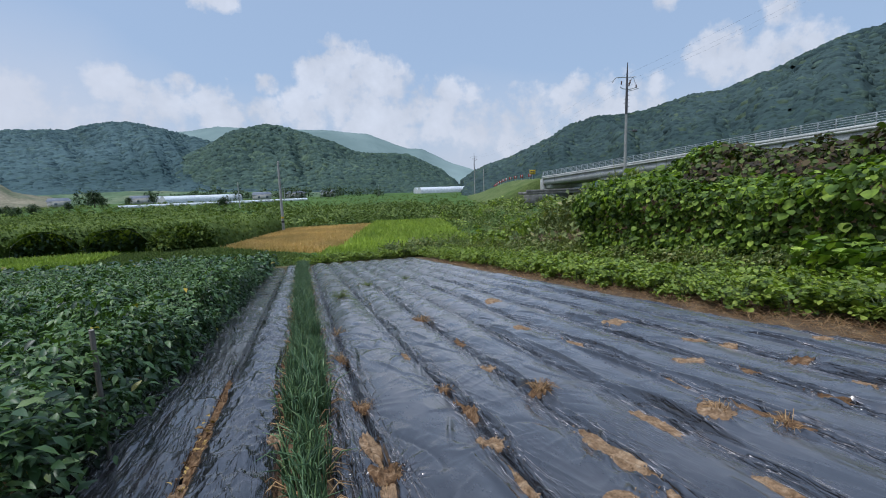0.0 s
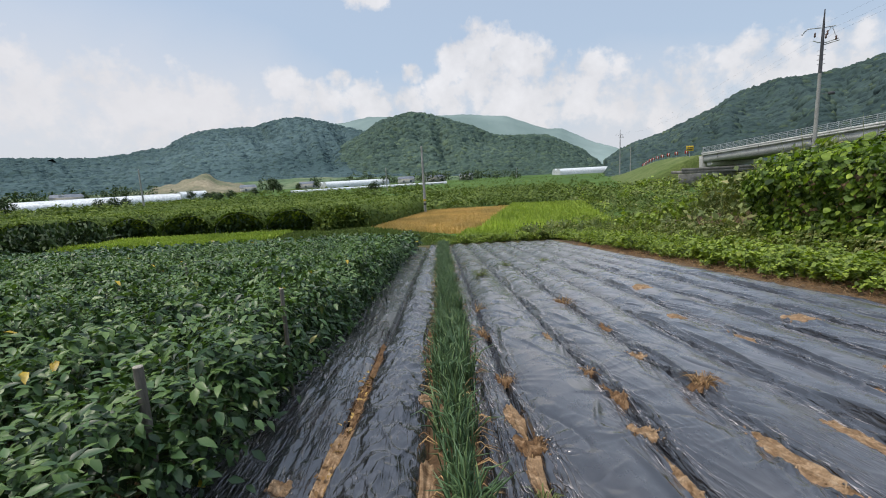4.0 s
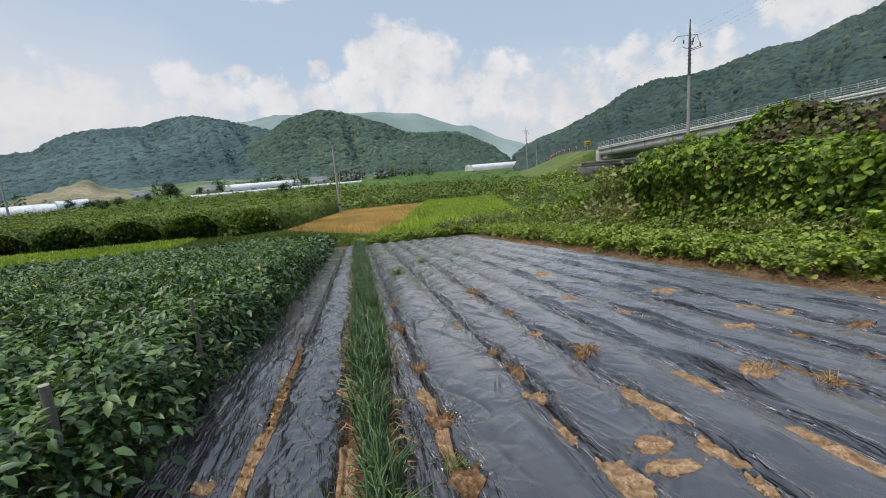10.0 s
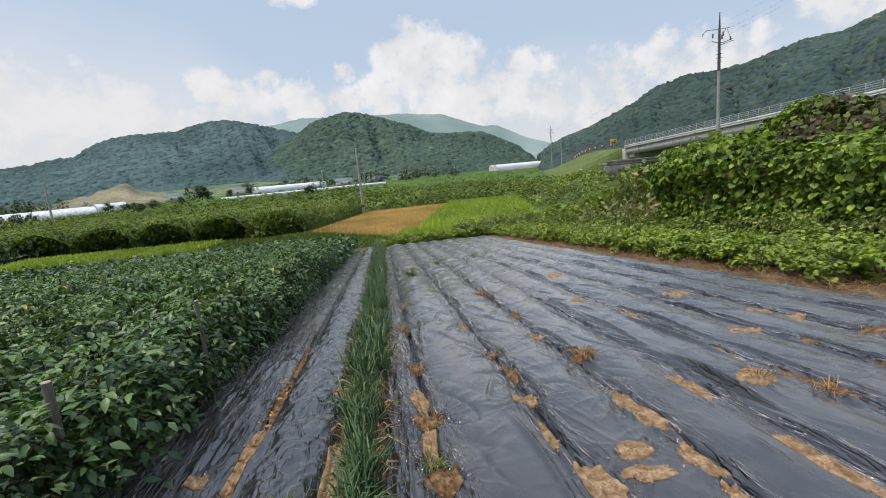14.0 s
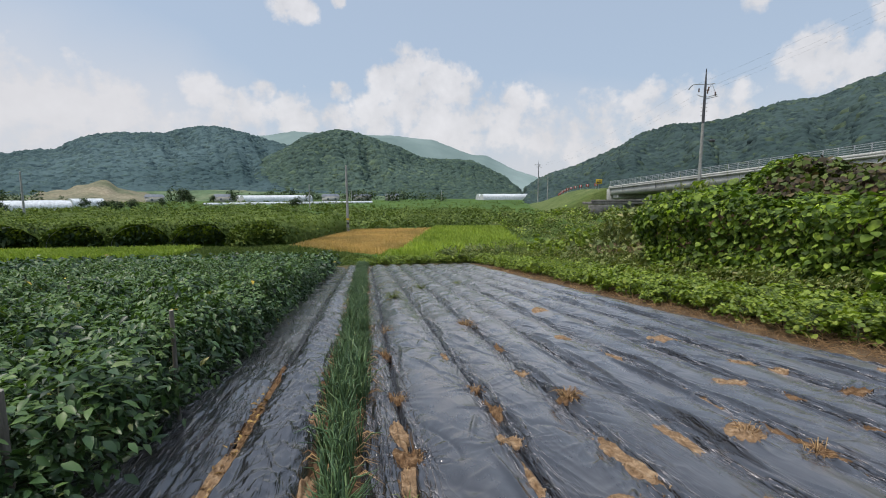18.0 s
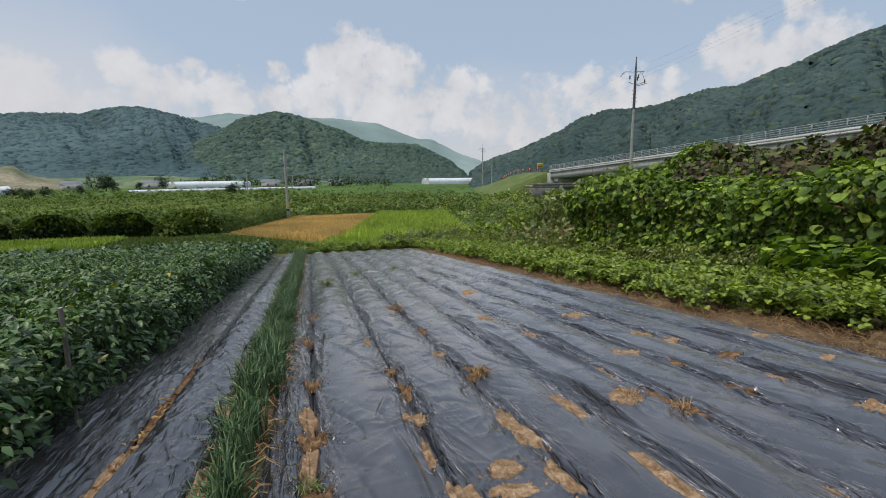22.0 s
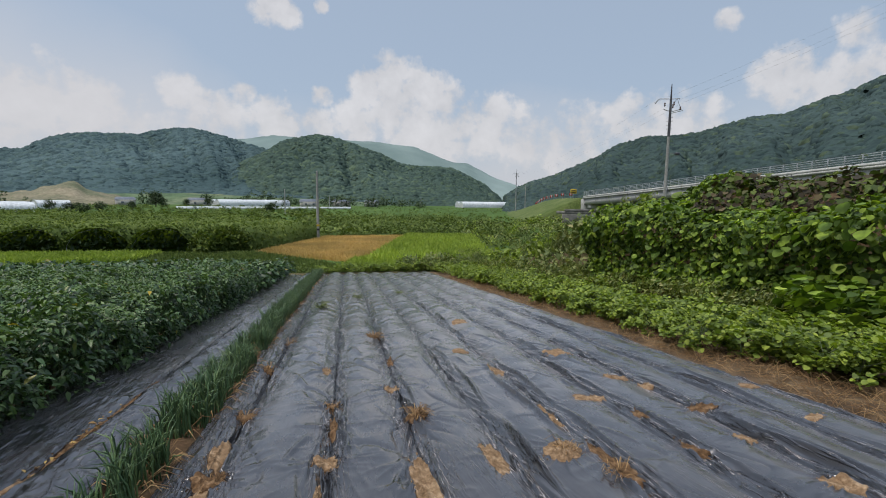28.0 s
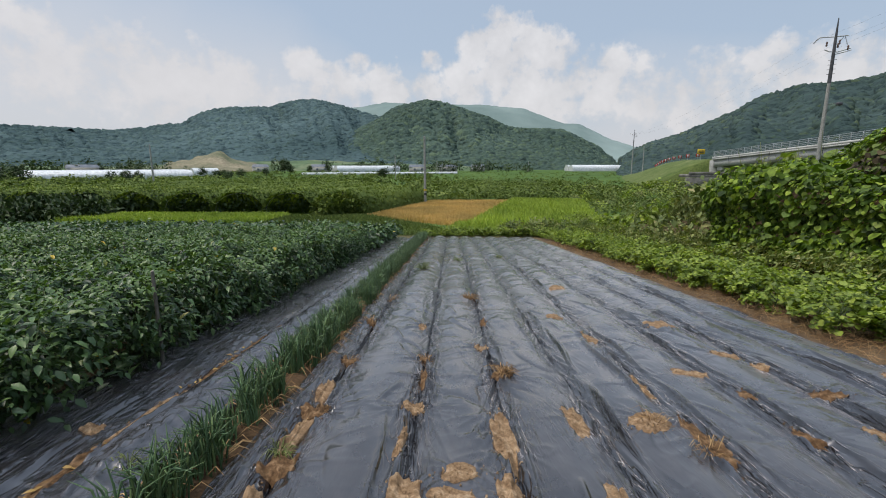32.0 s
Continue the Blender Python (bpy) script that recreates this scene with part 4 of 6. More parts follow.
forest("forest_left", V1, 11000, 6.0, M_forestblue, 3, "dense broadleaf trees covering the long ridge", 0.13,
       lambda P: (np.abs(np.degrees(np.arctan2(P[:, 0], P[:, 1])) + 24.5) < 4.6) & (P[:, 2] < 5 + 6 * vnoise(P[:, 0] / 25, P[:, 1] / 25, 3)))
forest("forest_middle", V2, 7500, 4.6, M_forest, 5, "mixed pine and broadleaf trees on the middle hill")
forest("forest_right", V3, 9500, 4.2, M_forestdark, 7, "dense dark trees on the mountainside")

# bare cut slope at the foot of the long ridge
qa = np.linspace(-30.5, -20.5, 30)
qt = np.linspace(0, 1, 14)
QA, QT = np.meshgrid(np.radians(qa), qt, indexing="ij")
QD = 296 + 50 * QT
top_edge = 5.0 * np.exp(-((np.degrees(QA) + 24.6) / np.where(np.degrees(QA) < -24.6, 1.7, 0.6)) ** 2) + 7.5 * np.abs(np.cos((np.degrees(QA) + 25.5) / 5.0 * 1.5)) ** 0.5
QZ = -3.3 + top_edge * QT + 1.6 * fnoise(QA * 60, QT * 3, 61, 3) * QT
V = np.stack([np.sin(QA) * QD, np.cos(QA) * QD, QZ + 1.0 * QT], -1).reshape(-1, 3)
tagged(new("cut_slope", mesh_from("cut_slope", V, grid_faces(30, 14), M_quarry, True)), "bare sandy cut slope at the foot of the ridge", "slope", kind="structure")

# ---- leaf and plant templates ----
def leaf_shape(width, droop, fold, segs=3):
    """A pointed leaf along +y, folded at the midrib."""
    t = np.linspace(0, 1, segs + 1)
    w = width * np.sin(np.pi * t ** 0.75) ** 0.9
    V, F = [[0, 0, 0]], []
    for k in range(1, segs):
        z = -droop * t[k] ** 2
        V += [[-w[k], t[k], z + fold * w[k]], [0, t[k], z], [w[k], t[k], z + fold * w[k]]]
    V.append([0, 1, -droop])
    F += [[0, 2, 1], [0, 3, 2]]
    for k in range(segs - 2):
        a, b = 1 + 3 * k, 4 + 3 * k
        F += [[a, a + 1, b + 1], [a, b + 1, b], [a + 1, a + 2, b + 2], [a + 1, b + 2, b + 1]]
    a, tip = 1 + 3 * (segs - 2), len(V) - 1
    F += [[a, a + 1, tip], [a + 1, a + 2, tip]]
    return np.array(V, float), np.array(F)


def round_leaf(droop=0.2, fold=0.2):
    """A broad rounded leaf along +y, with shallow lobes."""
    half = np.array([[0.20, 0.02], [0.44, 0.16], [0.55, 0.42], [0.44, 0.66], [0.22, 0.86]])
    rim = np.concatenate([[[0, 0.06]], half, [[0, 1.0]], (half * (-1, 1))[::-1]])
    z = fold * 0.5 * np.abs(rim[:, 0]) - droop * rim[:, 1] ** 2 + 0.08
    V = np.concatenate([np.column_stack([rim, z]), [[0, 0.45, 0.0]]])
    n = len(rim)
    F = np.array([[n, k, (k + 1) % n] for k in range(n)])
    return V, F


LEAF = leaf_shape(0.23, 0.28, 0.4, 3)
LEAF_FAR = leaf_shape(0.30, 0.2, 0.3, 2)
LOBED = round_leaf()


def canopy(n, rx, rz, z0, size, leaf, gen, tilt=(-30, 65), clusters=0):
    """Leaves in a crown; the leaves lean outward and hang."""
    if clusters:
        c = gen.normal(0, 1, (clusters, 3))
        c /= np.linalg.norm(c, axis=1, keepdims=True)
        c *= gen.uniform(0.45, 1.0, (clusters, 1))
        P = c[gen.integers(0, clusters, n)] + gen.normal(0, 0.16, (n, 3))
    else:
        P = gen.normal(0, 1, (n, 3))
        P /= np.linalg.norm(P, axis=1, keepdims=True)
        P *= gen.uniform(0.35, 1.0, (n, 1)) ** 0.5
    P = P * (rx, rx, rz) + (0, 0, z0)
    az = np.arctan2(-P[:, 0], P[:, 1]) + gen.normal(0, 0.8, n)
    R = euler_turn(np.radians(-gen.uniform(*tilt, n)), gen.normal(0, 0.4, n), az)
    return scatter(leaf[0], leaf[1], R, size * gen.uniform(0.6, 1.2, n), P)


def stem_geo(height, gen, spread_r=0.25, branches=6):
    pairs = [tube([(0, 0, -0.03), (0.01, 0, height * 0.4), (0.0, 0.015, height * 0.75)], [0.012, 0.009, 0.005], 6)]
    for b in range(branches):
        a, z = gen.uniform(0, 6.28), height * gen.uniform(0.3, 0.6)
        r = spread_r * gen.uniform(0.6, 1)
        pairs.append(tube([(0.004, 0, z), (math.cos(a) * r * 0.5, math.sin(a) * r * 0.5, z + height * 0.16), (math.cos(a) * r, math.sin(a) * r, z + height * 0.34)], [0.006, 0.005, 0.003], 5))
    return merge(*pairs)


# ---- pepper plants ----
def pepper_plant(seed):
    g = np.random.default_rng(seed)
    ob = thing("pepper_plant", "bushy dark green pepper plant in a dense row", "plant", "pepper plants")
    part("stem", stem_geo(0.85, g, 0.3, 7), M_stem, ob)
    tagged(part("foliage", canopy(760, 0.44, 0.42, 0.46, 0.088, LEAF, g, (-50, 70), 30), M_pepper, ob), kind="stuff")
    tagged(part("shoot_crown", canopy(110, 0.36, 0.12, 0.84, 0.080, LEAF, g, (-40, 40), 11), M_peppertop, ob, "fresh yellow-green leaf tips"), kind="stuff")
    return ob


masters = [pepper_plant(100 + k) for k in range(5)]
spots, far_spots = [], []
for r in range(22):
    u = -1.62 - 0.90 * r
    y = -0.6 + (0.2 if r % 2 else 0.0)
    while y < 23.4:
        x = float(row_x(u, y)) + random.gauss(0, 0.05)
        if x > -1.2 * y - 3.2:
            (spots if y < 15 and r < 9 else far_spots).append((x, y + random.gauss(0, 0.05), r))
        y += 0.40
spots.sort(key=lambda s: s[0] ** 2 + s[1] ** 2)
far_spots += spots[290:]
spots = spots[:290]
for n, (x, y, r) in enumerate(spots):
    m = pose(x, y, float(ground_z(x, y)), random.gauss(0, 4), random.gauss(0, 4), random.uniform(0, 360))
    k = n % 5
    s = random.uniform(0.88, 1.12)
    if n < 5:
        ob = masters[n]
        ob.matrix_basis = m
    else:
        ob = copy_thing(masters[k], m)
    ob.scale = (s, s, s * random.uniform(0.88, 1.1) * (0.80 + 0.20 * float(sstep(y, 1.6, 3.4))))
g = np.random.default_rng(71)
far_spots = np.array([(x, y) for x, y, r in far_spots])
pairs = []
for v in range(3):
    sel = far_spots[v::3]
    tv, tf = canopy(120, 0.46, 0.38, 0.5, 0.20, LEAF_FAR, g, (-30, 70), 18)
    P = np.stack([sel[:, 0], sel[:, 1], ground_z(sel[:, 0], sel[:, 1])], -1)
    pairs.append(scatter(tv, tf, turns(len(P), -5, 5, g), g.uniform(0.85, 1.15, len(P)), P))
V, F = merge(*pairs)
tagged(new("pepper_rows", mesh_from("pepper_rows", V, F, M_pepper)), "further rows of dark green pepper plants", "crop", kind="stuff")


# ---- green onions ----
def onion_clump(seed, n=44):
    g = np.random.default_rng(seed)
    pairs, dry = [], []
    for b in range(n):
        a, r = g.uniform(0, 6.28), g.uniform(0, 0.10)
        bx, by = math.cos(a) * r * 0.8, math.sin(a) * r * 1.3
        L, lean = g.uniform(0.26, 0.46), g.uniform(0.03, 0.20)
        d = g.uniform(0, 6.28)
        dx, dy = math.cos(d) * lean, math.sin(d) * lean
        kink = g.uniform(0.7, 1.0)
        pts = [(bx, by, -0.02), (bx + dx * 0.12, by + dy * 0.12, L * 0.35), (bx + dx * 0.45, by + dy * 0.45, L * 0.72), (bx + dx, by + dy, L * kink)]
        pairs.append(tube(pts, [0.005, 0.0062, 0.005, 0.001], 5))
    for b in range(10):
        a = g.uniform(0, 6.28)
        L = g.uniform(0.12, 0.24)
        dry.append(tube([(0.06 * math.cos(a), 0.08 * math.sin(a), 0.03), ((0.06 + L * 0.5) * math.cos(a), (0.08 + L * 0.5) * math.sin(a), 0.09), ((0.06 + L) * math.cos(a), (0.08 + L) * math.sin(a), 0.02)], [0.003, 0.004, 0.001], 4))
    ob = thing("green_onion_clump", "clump of upright green onions growing in a row", "plant", "onion row")
    tagged(part("blade_tuft", merge(*pairs), M_onion, ob), kind="stuff")
    tagged(part("dry_blade_tuft", merge(*dry), M_straw, ob, "dry straw-coloured outer blades"), kind="stuff")
    return ob


onions = [onion_clump(200 + k) for k in range(5)]
n, y = 0, 1.15
while y < 23.6:
    for side in ((-1, 1) if y > 3.6 else (0,)):
        u = 0.06 + 0.085 * side + random.gauss(0, 0.03)
        x = float(row_x(u, y))
        if random.random() < (0.9 if y > 2.6 else 0.8):
            m = pose(x, y + random.gauss(0, 0.03), float(plane_z(x, y)) + 0.01, random.gauss(0, 3), random.gauss(0, 3), random.uniform(0, 360))
            if n < 5:
                ob = onions[n]
                ob.matrix_basis = m
            else:
                ob = copy_thing(onions[n % 5], m)
            s = random.uniform(0.85, 1.15)
            ob.scale = (s, s, s)
            n += 1
    y += 0.21 if y < 3.6 else 0.26
# earth ridge under the onions
oy = np.arange(NEAR, 23.8, 0.08)
ou = np.linspace(-0.16, 0.23, 14)
OU, OY = np.meshgrid(ou, oy, indexing="ij")
OX = row_x(OU, OY)
OZ = plane_z(OX, OY) + 0.05 * np.sin(np.pi * (OU + 0.16) / 0.39) - 0.012 + 0.016 * fnoise(OU * 18, OY * 18, 77, 3)
tagged(new("onion_ridge", mesh_from("onion_ridge", np.stack([OX, OY, OZ], -1).reshape(-1, 3), grid_faces(14, len(oy)), M_earth, True)), "low ridge of dry earth under the onion row", "soil", kind="structure")


# ---- dry tufts and straw on the film ----
def tuft(u, y, count, size, mat, label, seed, spread_r=0.08):
    g = np.random.default_rng(seed)
    pairs = []
    for b in range(count):
        a, L = g.uniform(0, 6.28), size * g.uniform(0.5, 1.2)
        r0 = spread_r * g.uniform(0, 1)
        up = L * g.uniform(0.1, 0.8)
        p0 = np.array([math.cos(a) * r0, math.sin(a) * r0, -0.015])
        d = np.array([math.cos(a + g.normal(0, 0.6)), math.sin(a + g.normal(0, 0.6)), 0]) * L
        pairs.append(tube([p0, p0 + d * 0.45 + (0, 0, up), p0 + d + (0, 0, up * 0.5)], [0.0028, 0.0028, 0.0007], 4))
    x = float(row_x(u, y))
    ob = part("grass_tuft", merge(*pairs), mat)
    ob.location = (x, y, float(plane_z(x, y)) + float(film_top(u, y)[0]) + 0.02)
    tagged(ob, label, "grass", "tufts on the film")


for k, (u, y, c, s) in enumerate([(2.03, 3.30, 70, 0.11), (1.28, 3.80, 60, 0.11), (1.86, 6.85, 80, 0.16), (0.51, 2.57, 70, 0.09), (1.26, 2.64, 25, 0.07), (0.50, 3.77, 40, 0.10), (3.00, 2.34, 40, 0.10), (3.20, 1.98, 30, 0.10), (-0.15, 4.23, 50, 0.12), (-0.16, 4.6, 40, 0.14), (0.46, 5.3, 40, 0.12), (0.52, 6.9, 40, 0.14)]):
    tuft(u, y, c, s, M_straw, "tuft of dry brown grass on the black film", 300 + k)
for k, (u, y, c, s) in enumerate([(0.85, 10.05, 90, 0.24), (1.75, 12.0, 60, 0.18), (0.46, 2.0, 60, 0.08), (3.0, 13.0, 50, 0.15), (-0.3, 1.75, 40, 0.07)]):
    tuft(u, y, c, s, M_weed, "tuft of grey-green weeds pushing through the film", 320 + k)

# fallen leaves in the furrow beside the peppers
g = np.random.default_rng(341)
fu, fy = -0.72 + g.normal(0, 0.035, 130), g.uniform(1.1, 4.6, 130)
fx = row_x(fu, fy)
P = np.stack([fx, fy, plane_z(fx, fy) + 0.035 + 0.012 * g.uniform(0, 1, 130)], -1)
V, F = scatter(LEAF[0], LEAF[1], turns(130, -25, 25, g), g.uniform(0.025, 0.06, 130), P)
tagged(new("fallen_leaves", mesh_from("fallen_leaves", V, F, leaf_mat("fallen_leaf", [(0.0, (0.06, 0.035, 0.015)), (0.6, (0.17, 0.105, 0.04)), (1.0, (0.36, 0.28, 0.10))], 0.7, 0.1))), "yellow and brown fallen leaves along the furrow", "litter", kind="stuff")

# ---- stakes among the peppers ----
for k, (u, y, top, r) in enumerate([(-1.29, 3.65, 0.98, 0.017), (-1.5, 2.11, 0.86, 0.024), (-3.62, 6.68, 1.02, 0.016)]):
    x = u
    st = thing("wooden_stake", "weathered grey wooden stake standing among pepper plants", "stake", "pepper stakes", at=(x, y, float(ground_z(x, y))))
    part("shaft", tube([(0, 0, -0.1), (0.004, 0.0, top * 0.5), (0.0, 0.006, top)], [r * 1.05, r, r * 0.97], 10), M_stake, st)
    part("cut_end", tube([(0, 0.006, top - 0.002), (0, 0.006, top + 0.004), (0, 0.006, top + 0.005)], [r * 0.97, r * 0.9, 0.001], 10), M_cap, st, "pale sawn end")


# ---- bean plants beside the beds ----
def bean_plant(seed):
    g = np.random.default_rng(seed)
    ob = thing("bean_plant", "low bean plant with broad yellow-green leaves", "plant", "bean plants")
    part("stem", stem_geo(0.42, g, 0.2, 5), M_stem, ob)
    tagged(part("foliage", canopy(320, 0.33, 0.22, 0.27, 0.066, LOBED, g, (-45, 40), 11), M_bean, ob), kind="stuff")
    return ob


beans = [bean_plant(400 + k) for k in range(4)]
bspots = []
for r, u in enumerate((6.55, 6.95, 7.4, 7.9, 8.45)):
    y = 2.2 + 0.1 * r
    while y < 25.5:
        x = u + 0.04 * (y - 3) + random.gauss(0, 0.08) + (0.25 * max(0, 5 - y) if r < 2 else 0)
        bspots.append((x, y + random.gauss(0, 0.08)))
        y += 0.42 if y < 12 else 0.5
y = 24.5
for r in range(3):
    x = 0.8
    while x < 7.5:
        bspots.append((x + random.gauss(0, 0.1), 24.55 + 0.5 * r + random.gauss(0, 0.1)))
        x += 0.55
for n, (x, y) in enumerate(bspots):
    m = pose(x, y, float(ground_z(x, y)), random.gauss(0, 5), random.gauss(0, 5), random.uniform(0, 360))
    if n < 4:
        ob = beans[n]
        ob.matrix_basis = m
    else:
        ob = copy_thing(beans[n % 4], m)
    s = random.uniform(0.72, 1.18)
    ob.scale = (s, s, s * random.uniform(0.85, 1.15))


# ---- overgrown bank ----
def cover_leaves(name, count, region, size, mat, label, seed, leaf=LOBED, lift=0.35, tilt=(-20, 60), keep=None, clump=0.0, overhang=0.0):
    g = np.random.default_rng(seed)
    x0, x1, y0, y1 = region
    x, y = g.uniform(x0, x1, count), g.uniform(y0, y1, count)
    if keep is not None:
        ok = keep(x, y)
        x, y = x[ok], y[ok]
    e = 0.15
    # steep faces carry as many leaves to the square metre as level ground
    steepness = np.hypot(1, (ground_z(x + e, y) - ground_z(x - e, y)) / (2 * e))
    ok = g.uniform(0, 1, len(x)) < steepness / 2.6
    x, y = x[ok], y[ok]
    gxx = (ground_z(x + e, y) - ground_z(x - e, y)) / (2 * e)
    gyy = (ground_z(x, y + e) - ground_z(x, y - e)) / (2 * e)
    hump = clump * np.maximum(0, fnoise(x * 0.9, y * 0.9, seed, 3) + 0.15)
    depth = g.uniform(0, 1, len(x)) ** 1.6
    out = lift * (1 - depth * 0.8) + hump * (1 - 0.35 * depth)
    nrm = np.stack([-gxx, -gyy, np.ones(len(x))], -1)
    nrm /= np.linalg.norm(nrm, axis=1, keepdims=True)
    P = np.stack([x, y, ground_z(x, y)], -1) + nrm * out[:, None]
    # the tops of the vines lean out over the face
    P[:, 0] -= overhang * sstep(bank_h(x, y), 1.0, 1.9) * (1 - sstep(x, 11.4, 12.6))
    az = np.arctan2(-nrm[:, 0], nrm[:, 1] + 1e-4) + g.normal(0, 0.9, len(x))
    steep = np.degrees(np.arccos(nrm[:, 2]))
    R = euler_turn(np.radians(-(g.uniform(*tilt, len(x)) + steep * 0.55)), g.normal(0, 0.35, len(x)), az)
    V, F = scatter(leaf[0], leaf[1], R, size * g.uniform(0.55, 1.25, len(x)), P)
    tagged(new(name, mesh_from(name, V, F, mat)), label, "plants", kind="stuff")


dead = lambda x, y: fnoise(x * 0.55 + 3, y * 0.4, 91, 3) + 1.1 * sstep(x, 12.6, 13.3) * sstep(13.2 - y, 0, 2.5) + 0.75 * sstep(8.6 - y, 0, 2.2) * sstep(x, 11.0, 11.6) - 0.62
cover_leaves("vine_cover", 96000, (10.3, 17.5, 1.5, 16.5), 0.132, M_kudzu, "tangle of broad-leaved climbing vines over the bank", 501, keep=lambda x, y: (dead(x, y) < 0.15) & (y < 14.6 + 1.0 * vnoise(x * 1.3, y * 1.3, 4)), clump=0.7, overhang=0.55)
cover_leaves("large_vine_leaves", 2400, (10.4, 13.2, 2.0, 14.6), 0.21, M_kudzu, "large drooping vine leaves on the face of the bank", 505, keep=lambda x, y: dead(x, y) < 0.15, lift=0.42, clump=0.7, tilt=(-10, 35), overhang=0.6)
cover_leaves("withered_vines", 34000, (11.0, 17.5, 1.0, 15), 0.165, M_deadvine, "withered brown vines among the green", 502, keep=lambda x, y: dead(x, y) > 0.0, clump=0.6)
cover_leaves("bank_foot_weeds", 32000, (8.9, 10.9, 1.5, 30), 0.11, M_weed, "mixed weeds at the foot of the bank", 503, lift=0.5, leaf=LEAF, clump=0.5)
cover_leaves("vine_spill", 5000, (8.6, 10.9, 1.6, 6.4), 0.19, M_kudzu, "bright vine leaves spilling down towards the beans", 504, lift=0.65, clump=0.5, keep=lambda x, y: (x - 9.7) ** 2 / 1.3 + (y - 4.0) ** 2 / 4 < 1)


# ---- weed shrubs ----
def shrub_template(seed, n, leaf, size, rx=0.5, rz=0.5):
    g = np.random.default_rng(seed)
    return canopy(n, rx, rz, 0.45, size, leaf, g, (-70, 60), 14)


def shrubs(name, places, heights, mat, label, seed, n=70, size=0.16, leaf=LEAF_FAR, wide=1.0, category="shrubs"):
    g = np.random.default_rng(seed)
    places = np.asarray(places)
    P = np.stack([places[:, 0], places[:, 1], ground_z(places[:, 0], places[:, 1]) - 0.05], -1)
    pairs = []
    for v in range(3):
        tv, tf = shrub_template(seed + v, n, leaf, size)
        q, h = P[v::3], np.asarray(heights)[v::3]
        pairs.append(scatter(tv, tf, turns(len(q), -6, 6, g), np.stack([h * wide, h * wide, h], -1), q))
    V, F = merge(*pairs)
    ob = new(name, mesh_from(name, V, F, mat))
    tagged(ob, label, category, kind="stuff")
    return ob


g = np.random.default_rng(81)
pl = np.stack([g.uniform(9.4, 24, 900), g.uniform(13.5, 40, 900)], -1)
pl = pl[(pl[:, 0] > 9.0 + 0.14 * (pl[:, 1] - 13))]
tall = 1.2 * (0.45 + 0.75 * g.uniform(0, 1, len(pl)) ** 1.5) * (1.25 - 0.6 * sstep(pl[:, 1], 15, 26)) * (1 + 0.5 * fnoise(pl[:, 0] * 0.5, pl[:, 1] * 0.5, 31, 2))
green = fnoise(pl[:, 0] * 0.35, pl[:, 1] * 0.35, 33, 2) > 0.1
shrubs("mugwort_thicket", pl[~green], tall[~green], M_weed, "grey-green thicket of tall mugwort and grasses", 601, 110, 0.17)
shrubs("green_thicket", pl[green], tall[green] * 0.9, M_bean, "bright green shrubs growing through the mugwort", 605, 80, 0.18, LOBED)
gs = np.stack([g.uniform(9.6, 22, 5200), g.uniform(13.5, 34, 5200)], -1)
gs = gs[gs[:, 0] > 9.3 + 0.14 * (gs[:, 1] - 13)]
gp = np.stack([gs[:, 0], gs[:, 1], ground_z(gs[:, 0], gs[:, 1])], -1)
tv, tf = tube([(0, 0, 0), (0.03, 0.05, 0.45), (0.14, 0.18, 0.85)], [0.006, 0.007, 0.002], 3)
V, F = scatter(tv, tf, turns(len(gp), -14, 14, g), g.uniform(0.7, 1.5, len(gp)) * (1.2 - 0.5 * sstep(gs[:, 1], 15, 26)), gp)
tagged(new("tall_grass", mesh_from("tall_grass", V, F, M_weed)), "tall grey-green grass stems in the thicket", "grass", kind="stuff")
pl = np.stack([g.uniform(-2, 10, 240), g.uniform(24.9, 28.0, 240)], -1)
shrubs("field_end_weeds", pl, g.uniform(0.35, 0.75, len(pl)), M_shrub, "low green weeds at the end of the beds", 611, 80, 0.17)
pl = np.stack([g.uniform(5.5, 9.5, 60), g.uniform(24.6, 27.0, 60)], -1)
shrubs("field_corner_shrubs", pl, g.uniform(0.7, 1.2, len(pl)), M_weed, "dusty shrubs at the corner of the field", 617, 90, 0.17)

pl = np.stack([g.uniform(11, 34, 520), g.uniform(29, 62, 520)], -1)
pl = pl[pl[:, 0] > 14.8 + 0.24 * (pl[:, 1] - 34)]
shrubs("paddy_edge_scrub", pl, g.uniform(0.45, 1.0, len(pl)), M_shrub, "low scrub beside the rice field", 619, 60, 0.22, wide=1.5)

# dry grass litter on the earth strip beside the film
g = np.random.default_rng(83)
lx = g.uniform(5.95, 6.9, 5200)
ly = 1.2 + 19 * g.uniform(0, 1, 5200) ** 1.4
lx = lx + 0.036 * (ly - 3)
P = np.stack([lx, ly, ground_z(lx, ly) + 0.01], -1)
tv, tf = tube([(0, 0, 0), (0.02, 0.5, 0.16), (0, 1, 0.03)], [0.012, 0.014, 0.004], 3)
V, F = scatter(tv, tf, turns(len(P), -5, 40, g), g.uniform(0.08, 0.24, len(P)), P)
tagged(new("straw_litter", mesh_from("straw_litter", V, F, M_straw)), "dry straw and dead grass lying on the earth", "litter", kind="stuff")

